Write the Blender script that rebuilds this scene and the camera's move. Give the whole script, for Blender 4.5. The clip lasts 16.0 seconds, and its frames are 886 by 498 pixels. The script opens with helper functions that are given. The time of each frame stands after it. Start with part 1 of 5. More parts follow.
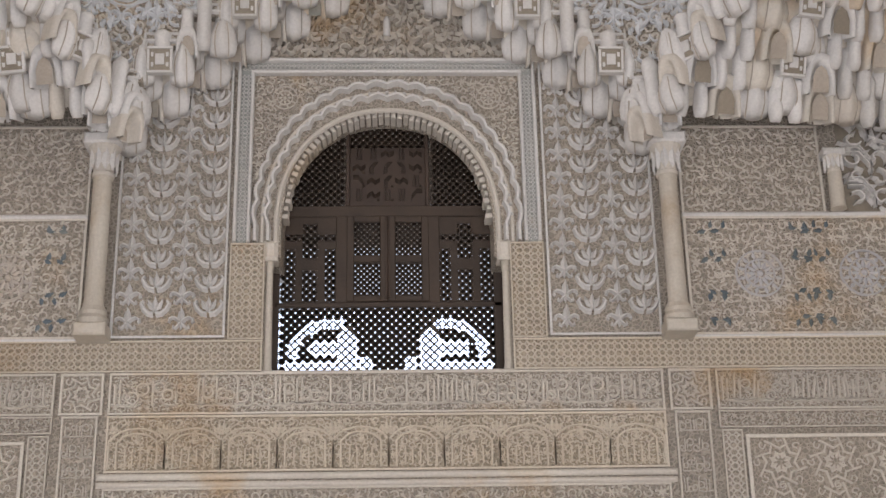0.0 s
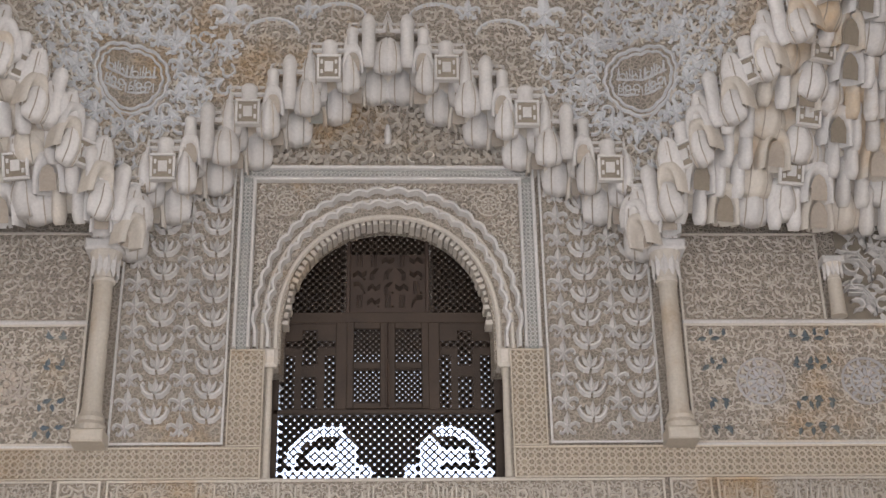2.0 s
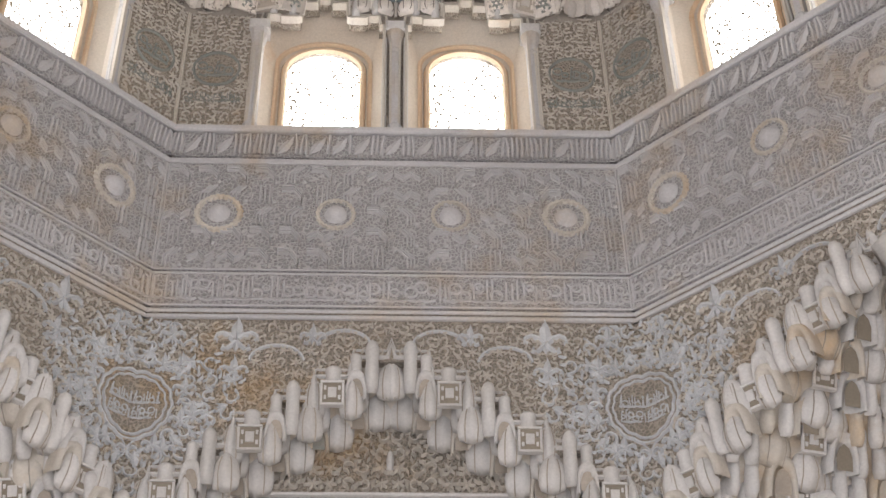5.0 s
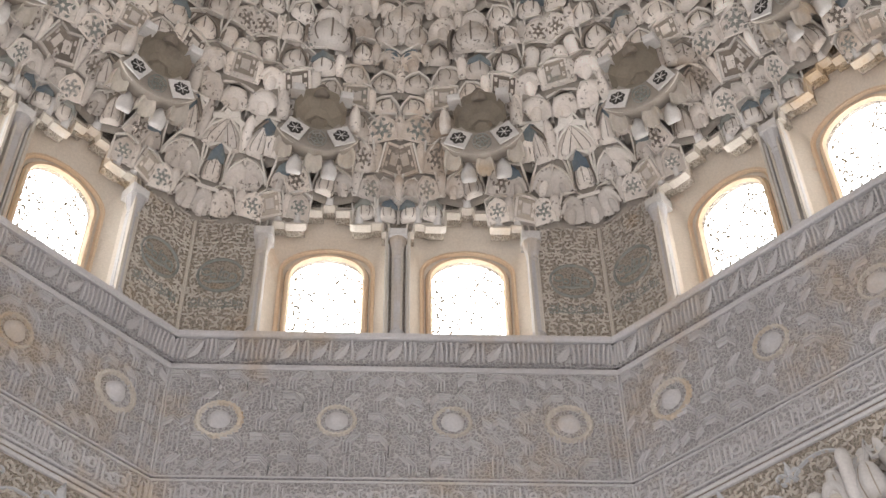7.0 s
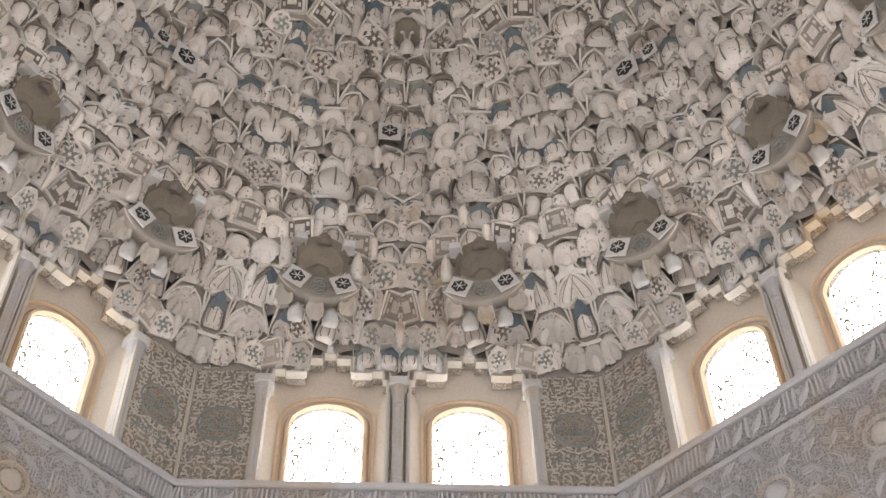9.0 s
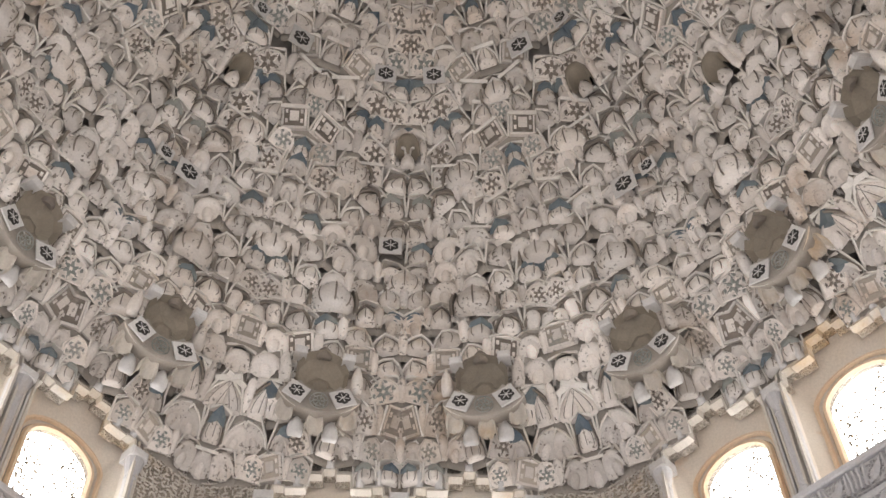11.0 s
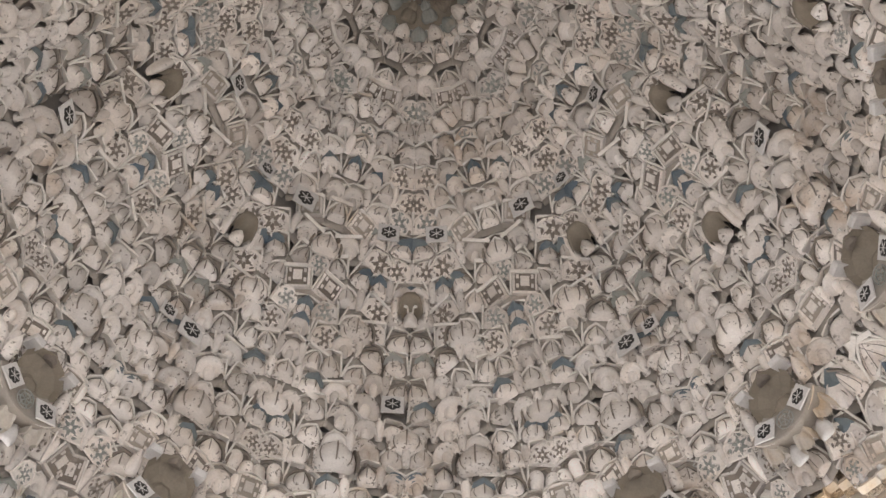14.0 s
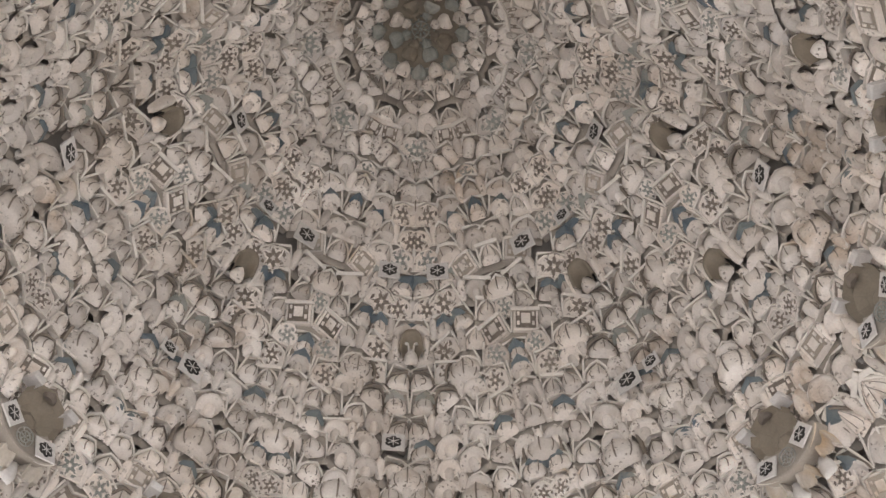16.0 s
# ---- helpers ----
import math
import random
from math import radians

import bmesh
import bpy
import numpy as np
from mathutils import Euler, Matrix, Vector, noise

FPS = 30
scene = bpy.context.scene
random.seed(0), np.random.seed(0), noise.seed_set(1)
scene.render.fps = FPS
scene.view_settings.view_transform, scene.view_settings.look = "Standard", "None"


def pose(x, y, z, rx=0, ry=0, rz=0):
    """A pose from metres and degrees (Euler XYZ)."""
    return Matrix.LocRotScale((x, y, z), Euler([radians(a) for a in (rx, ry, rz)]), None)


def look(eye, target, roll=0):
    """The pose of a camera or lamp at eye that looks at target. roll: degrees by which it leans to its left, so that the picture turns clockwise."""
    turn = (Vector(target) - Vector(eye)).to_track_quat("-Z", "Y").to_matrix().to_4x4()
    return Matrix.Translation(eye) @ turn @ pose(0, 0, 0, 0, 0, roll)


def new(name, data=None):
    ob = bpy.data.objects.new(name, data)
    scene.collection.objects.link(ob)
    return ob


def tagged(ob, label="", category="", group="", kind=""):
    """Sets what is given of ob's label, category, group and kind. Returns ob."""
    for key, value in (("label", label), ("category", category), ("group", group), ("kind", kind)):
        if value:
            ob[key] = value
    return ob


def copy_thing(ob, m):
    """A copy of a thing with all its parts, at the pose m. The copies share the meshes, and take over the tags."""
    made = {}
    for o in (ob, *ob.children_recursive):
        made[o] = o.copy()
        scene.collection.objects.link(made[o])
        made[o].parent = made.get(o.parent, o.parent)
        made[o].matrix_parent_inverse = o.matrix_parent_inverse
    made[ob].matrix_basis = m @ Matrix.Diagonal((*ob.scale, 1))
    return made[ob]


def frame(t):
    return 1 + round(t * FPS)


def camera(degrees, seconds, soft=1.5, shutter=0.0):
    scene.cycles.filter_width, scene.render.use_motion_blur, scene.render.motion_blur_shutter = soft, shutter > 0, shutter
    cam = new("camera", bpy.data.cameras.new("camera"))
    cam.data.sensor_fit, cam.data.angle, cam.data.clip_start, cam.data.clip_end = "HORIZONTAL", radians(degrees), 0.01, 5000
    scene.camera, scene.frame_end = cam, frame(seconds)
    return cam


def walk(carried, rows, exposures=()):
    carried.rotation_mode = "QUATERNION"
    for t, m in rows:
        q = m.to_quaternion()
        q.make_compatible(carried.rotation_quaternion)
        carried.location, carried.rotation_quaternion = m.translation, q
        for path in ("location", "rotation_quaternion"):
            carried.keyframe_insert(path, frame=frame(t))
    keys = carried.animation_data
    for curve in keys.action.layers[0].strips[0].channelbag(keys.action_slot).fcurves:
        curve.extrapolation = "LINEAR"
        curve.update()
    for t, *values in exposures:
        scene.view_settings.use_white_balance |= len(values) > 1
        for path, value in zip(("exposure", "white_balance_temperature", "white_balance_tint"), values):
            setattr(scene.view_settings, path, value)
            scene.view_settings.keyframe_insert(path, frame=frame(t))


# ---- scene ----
cam = camera(35.4, 16.0)
EYE = Vector((0.0, 0.0, 1.6))
# seconds, yaw to the left, pitch up, roll to the left (degrees): a tilt on the spot
TURNS = [
    (0.0, -2.436, 20.929, -1.164),
    (0.5, -2.447, 21.315, -1.134),
    (1.0, -2.460, 22.117, -1.118),
    (1.5, -2.490, 23.560, -1.072),
    (2.0, -2.517, 25.326, -1.057),
    (2.5, -2.536, 27.308, -1.011),
    (3.0, -2.554, 29.347, -0.993),
    (3.5, -2.586, 31.721, -0.931),
    (4.0, -2.608, 33.728, -0.943),
    (4.5, -2.633, 36.230, -0.934),
    (7.0, -2.747, 47.205, -0.996),
    (7.5, -2.779, 49.083, -0.951),
    (8.0, -2.801, 50.776, -0.961),
    (8.5, -2.812, 52.240, -0.912),
    (9.0, -2.820, 53.302, -0.923),
    (11.5, -2.925, 59.017, -1.010),
    (12.0, -2.906, 59.918, -0.992),
    (12.5, -2.937, 61.123, -0.990),
    (13.0, -2.949, 62.392, -1.014),
    (13.5, -2.952, 63.613, -1.020),
    (14.0, -2.949, 64.551, -0.973),
    (14.5, -2.947, 65.264, -0.967),
    (15.0, -2.957, 65.701, -0.955),
    (15.5, -2.938, 65.964, -0.978),
    (16.0, -2.930, 66.081, -0.961),
]
def aim(yaw, pitch):
    a, b = radians(yaw), radians(pitch)
    return EYE + 10 * Vector((-math.sin(a) * math.cos(b), math.cos(a) * math.cos(b), math.sin(b)))
EXPOSURES = [(0.0, -0.19), (9.0, -0.2), (12.0, -0.07), (16.0, -0.09)]
walk(cam, [(t, look(EYE, aim(yaw, pitch), roll)) for t, yaw, pitch, roll in TURNS], EXPOSURES)
# ---- plan ----
CX, CY = 0.0, 3.44          # centre of the hall and of the octagon
APO = 3.81                  # octagon: centre to side
HALF = 1.578                # octagon: half a side
STEPS = 7                   # steps in each half of a muqarnas arch
STEP_W = (HALF + 0.1) / STEPS
WALL = 7.6                  # face of the lower north wall
ROOM = 4.16                 # half the square room
Z_SPAN, Z_DRUM, Z_SILL, Z_VAULT = 5.2, 6.86, 8.47, 9.66

# ---- world and light ----
world = bpy.data.worlds.new("sky")
scene.world = world
world.use_nodes = True
sky = world.node_tree.nodes.new("ShaderNodeTexSky")
sky.sky_type, sky.sun_disc = "NISHITA", False
sky.sun_elevation, sky.sun_rotation = radians(52), radians(15)
world.node_tree.links.new(sky.outputs[0], world.node_tree.nodes["Background"].inputs[0])
world.node_tree.nodes["Background"].inputs[1].default_value = 0.12
sun = new("sun", bpy.data.lights.new("sun", "SUN"))
sun.data.energy, sun.data.angle, sun.data.color = 3.0, radians(0.5), (1.0, 0.95, 0.87)
sun.matrix_world = look((8, 34, 40), (0, 4, 0))


def area_lamp(name, m, w, h, watts, colour):
    lamp = new(name, bpy.data.lights.new(name, "AREA"))
    lamp.data.shape, lamp.data.size, lamp.data.size_y = "RECTANGLE", w, h
    lamp.data.energy, lamp.data.color = watts, colour
    lamp.matrix_world = m
    return lamp


# added daylight lamps: tall court doorway behind the camera, two unseen side doorways
area_lamp("daylight_south", look((0, -0.74, 2.3), (0, 5, 2.9)), 2.6, 4.2, 310, (0.955, 0.945, 1.0))
area_lamp("daylight_east", look((ROOM + 0.02, 2.6, 1.7), (0, 3.6, 3.0)), 1.5, 3.0, 65, (0.955, 0.95, 1.0))
area_lamp("daylight_west", look((-ROOM - 0.02, 2.6, 1.7), (0, 3.6, 3.0)), 1.5, 3.0, 100, (0.955, 0.95, 1.0))


# ---- materials ----
def surface(name, base, second, stain=None, grain=60.0, patch=1.1, rough=0.9, bump=0.25, spread=0.12, metal=0.0, stain_at=0.58, carve=0.0, fleck=0.0):
    """Matt surface: two colours in broad patches, fine grain, stains with soft borders, each piece a shade of its own."""
    m = bpy.data.materials.new(name)
    m.use_nodes = True
    nt = m.node_tree
    n, l = nt.nodes, nt.links
    p = n["Principled BSDF"]
    p.inputs["Roughness"].default_value, p.inputs["Metallic"].default_value = rough, metal
    geo = n.new("ShaderNodeNewGeometry")
    def noise_at(scale, detail, rough_n=0.6):
        t = n.new("ShaderNodeTexNoise")
        t.inputs["Scale"].default_value, t.inputs["Detail"].default_value, t.inputs["Roughness"].default_value = scale, detail, rough_n
        l.new(geo.outputs["Position"], t.inputs["Vector"])
        return t
    def ramp(src, lo, hi):
        r = n.new("ShaderNodeMapRange")
        r.inputs["From Min"].default_value, r.inputs["From Max"].default_value = lo, hi
        l.new(src, r.inputs["Value"])
        return r.outputs["Result"]
    def mix(fac, a, b, kind="MIX"):
        x = n.new("ShaderNodeMix")
        x.data_type, x.blend_type = "RGBA", kind
        for sock, val in ((x.inputs["Factor"], fac), (x.inputs["A"], a), (x.inputs["B"], b)):
            if isinstance(val, (tuple, float)):
                sock.default_value = val if isinstance(val, float) else (*val, 1.0)
            else:
                l.new(val, sock)
        return x.outputs["Result"]
    broad, fine = noise_at(patch, 4), noise_at(grain, 6)
    col = mix(ramp(broad.outputs["Fac"], 0.35, 0.65), base, second)
    if stain:
        st = noise_at(patch * 0.7 + 0.13, 6, 0.65)
        col = mix(ramp(st.outputs["Fac"], stain_at, stain_at + 0.12), col, stain)
    if fleck:
        # small remains of dark painted tracery
        fl = noise_at(fleck, 2, 0.5)
        near = noise_at(fleck * 0.22, 2, 0.5)
        both = n.new("ShaderNodeMath")
        both.operation = "MULTIPLY"
        l.new(ramp(fl.outputs["Fac"], 0.585, 0.635), both.inputs[0])
        l.new(ramp(near.outputs["Fac"], 0.49, 0.6), both.inputs[1])
        col = mix(both.outputs[0], col, (0.27, 0.235, 0.20))
    relief = None
    if carve:
        # fine curling filigree cut into the plaster; lit ridges and shaded hollows tinted in
        warp = noise_at(carve * 0.45, 2, 0.5)
        shift = n.new("ShaderNodeVectorMath")
        shift.operation = "SCALE"
        shift.inputs["Scale"].default_value = 0.9 / carve * 2
        l.new(warp.outputs["Color"], shift.inputs[0])
        moved = n.new("ShaderNodeVectorMath")
        moved.operation = "ADD"
        l.new(geo.outputs["Position"], moved.inputs[0])
        l.new(shift.outputs[0], moved.inputs[1])
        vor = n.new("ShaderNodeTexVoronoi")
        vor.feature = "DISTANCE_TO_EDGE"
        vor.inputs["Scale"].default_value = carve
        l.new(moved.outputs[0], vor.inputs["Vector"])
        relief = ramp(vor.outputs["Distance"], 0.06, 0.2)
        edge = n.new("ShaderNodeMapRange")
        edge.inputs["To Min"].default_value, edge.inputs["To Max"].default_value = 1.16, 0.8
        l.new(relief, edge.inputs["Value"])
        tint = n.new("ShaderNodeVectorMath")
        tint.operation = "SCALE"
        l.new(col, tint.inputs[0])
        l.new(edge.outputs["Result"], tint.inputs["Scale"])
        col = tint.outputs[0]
    info = n.new("ShaderNodeObjectInfo")
    add = n.new("ShaderNodeMath")
    add.operation = "ADD"
    l.new(info.outputs["Random"], add.inputs[0])
    l.new(geo.outputs["Random Per Island"], add.inputs[1])
    val = n.new("ShaderNodeMapRange")
    val.inputs["From Max"].default_value = 2.0
    val.inputs["To Min"].default_value, val.inputs["To Max"].default_value = 1 - spread, 1 + spread
    l.new(add.outputs[0], val.inputs["Value"])
    grainy = n.new("ShaderNodeMapRange")
    grainy.inputs["To Min"].default_value, grainy.inputs["To Max"].default_value = 0.78, 1.2
    l.new(fine.outputs["Fac"], grainy.inputs["Value"])
    mul = n.new("ShaderNodeMath")
    mul.operation = "MULTIPLY"
    l.new(val.outputs["Result"], mul.inputs[0])
    l.new(grainy.outputs["Result"], mul.inputs[1])
    hsv = n.new("ShaderNodeHueSaturation")
    l.new(mul.outputs[0], hsv.inputs["Value"])
    l.new(col, hsv.inputs["Color"])
    l.new(hsv.outputs["Color"], p.inputs["Base Color"])
    b = n.new("ShaderNodeBump")
    b.inputs["Strength"].default_value, b.inputs["Distance"].default_value = bump, 0.006
    l.new(fine.outputs["Fac"], b.inputs["Height"])
    last = b
    if relief:
        c = n.new("ShaderNodeBump")
        c.invert = True
        c.inputs["Strength"].default_value, c.inputs["Distance"].default_value = 0.9, 0.012
        l.new(relief, c.inputs["Height"])
        l.new(b.outputs["Normal"], c.inputs["Normal"])
        last = c
    l.new(last.outputs["Normal"], p.inputs["Normal"])
    return m


def glow(name, colour, strength):
    m = bpy.data.materials.new(name)
    m.use_nodes = True
    p = m.node_tree.nodes["Principled BSDF"]
    p.inputs["Base Color"].default_value = (0, 0, 0, 1)
    p.inputs["Emission Color"].default_value, p.inputs["Emission Strength"].default_value = (*colour, 1), strength
    return m


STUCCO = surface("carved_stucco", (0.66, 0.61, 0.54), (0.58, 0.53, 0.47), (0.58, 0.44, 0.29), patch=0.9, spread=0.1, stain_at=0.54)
# grounds darker than their reliefs: old pigment, deepened to carry the carving's shade
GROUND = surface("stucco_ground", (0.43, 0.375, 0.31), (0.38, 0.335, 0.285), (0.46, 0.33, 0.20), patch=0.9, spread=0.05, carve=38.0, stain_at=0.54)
GOLD = surface("golden_stucco", (0.67, 0.605, 0.515), (0.61, 0.53, 0.43), (0.57, 0.46, 0.33), patch=0.8, spread=0.08)
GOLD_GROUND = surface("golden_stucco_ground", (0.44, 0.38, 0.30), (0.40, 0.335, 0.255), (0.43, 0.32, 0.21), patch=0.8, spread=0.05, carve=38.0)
COOL = surface("grey_stucco", (0.62, 0.605, 0.61), (0.54, 0.525, 0.53), (0.58, 0.50, 0.42), patch=0.8, spread=0.1, stain_at=0.51)
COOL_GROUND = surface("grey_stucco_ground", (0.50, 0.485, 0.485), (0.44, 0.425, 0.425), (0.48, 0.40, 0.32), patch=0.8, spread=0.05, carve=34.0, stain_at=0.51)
WHITE = surface("white_stucco", (0.70, 0.68, 0.665), (0.60, 0.575, 0.55), (0.55, 0.46, 0.37), patch=0.9, spread=0.14, stain_at=0.6)
CELL = surface("vault_plaster", (0.86, 0.81, 0.765), (0.68, 0.61, 0.545), (0.52, 0.42, 0.33), patch=1.0, spread=0.36, bump=0.4, fleck=34.0)
RIM = surface("pale_rim", (0.84, 0.80, 0.75), (0.74, 0.69, 0.63), (0.60, 0.50, 0.40), patch=1.5, spread=0.12)
PALE = surface("blue_white_paint", (0.68, 0.69, 0.705), (0.58, 0.585, 0.60), (0.50, 0.45, 0.39), patch=1.3, spread=0.12, stain_at=0.62)
SHELL = surface("vault_shell", (0.45, 0.41, 0.36), (0.40, 0.36, 0.32), (0.35, 0.30, 0.24), patch=2.0, spread=0.2)
BROWN = surface("brown_plaster_and_shade", (0.31, 0.265, 0.21), (0.25, 0.215, 0.17), (0.18, 0.15, 0.12), patch=2.0, spread=0.2)
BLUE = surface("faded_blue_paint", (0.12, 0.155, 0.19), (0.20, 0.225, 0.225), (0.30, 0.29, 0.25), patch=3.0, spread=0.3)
FADED = surface("faded_brown_paint_and_shade", (0.44, 0.385, 0.325), (0.36, 0.315, 0.265), (0.30, 0.30, 0.27), patch=3.0, spread=0.25)
RECESS = surface("grimy_plaster_and_shade", (0.40, 0.36, 0.315), (0.31, 0.275, 0.24), (0.26, 0.215, 0.17), patch=1.2, spread=0.25, bump=0.4)
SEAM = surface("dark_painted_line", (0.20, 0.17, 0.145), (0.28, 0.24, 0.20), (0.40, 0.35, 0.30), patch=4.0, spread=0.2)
GREEN = surface("faded_green_paint", (0.29, 0.31, 0.285), (0.38, 0.375, 0.345), (0.42, 0.37, 0.31), patch=3.0, spread=0.2)
BLACK = surface("dark_pigment_and_shade", (0.035, 0.033, 0.032), (0.06, 0.055, 0.05), patch=6.0, spread=0.2)
MARBLE = surface("old_marble", (0.56, 0.51, 0.44), (0.50, 0.45, 0.38), (0.46, 0.38, 0.29), patch=2.2, rough=0.55, bump=0.1)
WOOD = surface("dark_cedar", (0.045, 0.030, 0.021), (0.06, 0.04, 0.028), (0.03, 0.02, 0.015), patch=3.0, rough=0.6, bump=0.2)
REDWOOD = surface("red_brown_cedar", (0.066, 0.042, 0.030), (0.052, 0.034, 0.026), patch=3.0, rough=0.6, bump=0.2)
CREAM = surface("cream_plaster", (0.72, 0.655, 0.57), (0.70, 0.60, 0.49), (0.66, 0.46, 0.29), patch=1.4, spread=0.03)
OCHRE = surface("ochre_glow_plaster", (0.78, 0.62, 0.45), (0.74, 0.54, 0.36), (0.66, 0.42, 0.24), patch=2.0, spread=0.04)
FLOOR = surface("marble_floor", (0.62, 0.58, 0.52), (0.55, 0.51, 0.46), patch=0.8, rough=0.35, bump=0.05)
PLAIN = surface("plain_plaster", (0.55, 0.48, 0.40), (0.50, 0.44, 0.37), (0.45, 0.36, 0.26), patch=0.7)
SKYGLOW = glow("daylight_outside", (1.0, 0.985, 0.985), 7.5)
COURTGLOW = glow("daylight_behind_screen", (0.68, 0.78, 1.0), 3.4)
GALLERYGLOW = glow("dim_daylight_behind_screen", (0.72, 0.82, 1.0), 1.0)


# ---- mesh tools: local axes u along the wall, v up, d out into the room ----
class Build:
    def __init__(self):
        self.v, self.f = [], []

    def add(self, verts, faces):
        k = len(self.v)
        self.v += verts
        self.f += [tuple(k + i for i in f) for f in faces]

    def box(self, u0, u1, v0, v1, d0, d1, b=0.0):
        """A block with its room side bevelled by b."""
        self.add([(u0, v0, d0), (u1, v0, d0), (u1, v1, d0), (u0, v1, d0),
                  (u0, v0, d1 - b), (u1, v0, d1 - b), (u1, v1, d1 - b), (u0, v1, d1 - b),
                  (u0 + b, v0 + b, d1), (u1 - b, v0 + b, d1), (u1 - b, v1 - b, d1), (u0 + b, v1 - b, d1)],
                 [(3, 2, 1, 0), (0, 1, 5, 4), (1, 2, 6, 5), (2, 3, 7, 6), (3, 0, 4, 7),
                  (4, 5, 9, 8), (5, 6, 10, 9), (6, 7, 11, 10), (7, 4, 8, 11), (8, 9, 10, 11)])

    def ribbon(self, pts, w, h, d=0.0, flat=0.45, closed=False):
        """A raised strap along pts, w wide, h high, with sloping flanks."""
        n = len(pts)
        vs = []
        for i, (x, y) in enumerate(pts):
            a = pts[(i - 1) % n] if closed or i else pts[0]
            c = pts[(i + 1) % n] if closed or i < n - 1 else pts[-1]
            tx, ty = c[0] - a[0], c[1] - a[1]
            s = math.hypot(tx, ty) or 1.0
            nx, ny = -ty / s, tx / s
            ww = w(i / max(1, n - 1)) if callable(w) else w
            for k, z in ((-0.5, 0), (-0.5 * flat, h), (0.5 * flat, h), (0.5, 0)):
                vs.append((x + nx * ww * k, y + ny * ww * k, d + z))
        fs = []
        for i in range(n if closed else n - 1):
            p, q = 4 * i, 4 * ((i + 1) % n)
            fs += [(p + k + 1, p + k, q + k, q + k + 1) for k in range(3)]
        self.add(vs, fs)

    def leaf(self, x, y, ang, length, width, h, d=0.0):
        """A pointed leaf with a raised midrib."""
        c, s = math.cos(ang), math.sin(ang)
        prof = [(0, 0.12), (0.3, 1.0), (0.65, 0.75), (1.0, 0.0)]
        vs, fs = [], []
        for a, b in prof:
            for side in (-1, 0, 1):
                px, py = a * length, side * b * width / 2
                vs.append((x + c * px - s * py, y + s * px + c * py, d + (h if side == 0 else h * 0.35 * (b > 0))))
        for i in range(3):
            p = 3 * i
            fs += [(p, p + 3, p + 4, p + 1), (p + 1, p + 4, p + 5, p + 2)]
        self.add(vs, fs)

    def disc(self, x, y, r, h, d=0.0, n=14, dome=True):
        vs = [(x, y, d + h)]
        for k, (q, z) in enumerate(((0.6, 0.8 if dome else 1.0), (1.0, 0.0))):
            vs += [(x + r * q * math.cos(2 * math.pi * i / n), y + r * q * math.sin(2 * math.pi * i / n), d + h * z) for i in range(n)]
        fs = [(0, 1 + i, 1 + (i + 1) % n) for i in range(n)]
        fs += [(1 + i, 1 + n + i, 1 + n + (i + 1) % n, 1 + (i + 1) % n) for i in range(n)]
        self.add(vs, fs)

    def lathe(self, prof, x=0.0, y=0.0, n=18):
        """A turned solid about the v axis: prof is (radius, height)."""
        vs, fs = [], []
        for r, z in prof:
            vs += [(x + r * math.cos(2 * math.pi * i / n), z, y + r * math.sin(2 * math.pi * i / n)) for i in range(n)]
        for k in range(len(prof) - 1):
            fs += [(k * n + (i + 1) % n, k * n + i, (k + 1) * n + i, (k + 1) * n + (i + 1) % n) for i in range(n)]
        self.add(vs, fs)

    def mesh(self, name, mat, smooth=False):
        me = bpy.data.meshes.new(name)
        me.from_pydata(self.v, [], self.f)
        me.materials.append(mat)
        if smooth:
            me.shade_smooth()
        me.update()
        return me


def part(name, b, mat, parent, label="", smooth=False, m=None):
    ob = new(name, b if isinstance(b, bpy.types.Mesh) else b.mesh(name, mat, smooth))
    ob.parent = parent
    if m is not None:
        ob.matrix_basis = m
    if label:
        ob["label"] = label
    return ob


def thing(name, m, label, category, group="", kind=""):
    ob = new(name)
    ob.matrix_basis = m
    return tagged(ob, label, category, group, kind)


def face_on(x, y, z, turn=0.0):
    """Pose of a wall panel: u runs along the wall, v up, d into the room; turn 0 faces south (degrees about z)."""
    return pose(x, y, z, 0, 0, turn) @ Matrix(((1, 0, 0, 0), (0, 0, -1, 0), (0, 1, 0, 0), (0, 0, 0, 1)))


NORTH = face_on(0, WALL, 0)


def side_pose(k, out=0.0):
    """Face of side k of the octagon; k counts eighths of a turn from the north side."""
    a = radians(45 * k)
    return face_on(CX - (APO + out) * math.sin(a), CY + (APO + out) * math.cos(a), 0, 45 * k)


# ---- relief patterns, drawn in u and v ----
def spiral(b, x, y, r, turn0, way, w, h, d):
    pts = []
    for i in range(15):
        q = i / 14
        a = turn0 + way * q * 4.4
        pts.append((x + r * (1 - 0.78 * q) * math.cos(a), y + r * (1 - 0.78 * q) * math.sin(a)))
    b.ribbon(pts, w, h, d)
    b.leaf(pts[-1][0], pts[-1][1], turn0 + way * 5.0, r * 0.7, r * 0.5, h * 1.2, d)


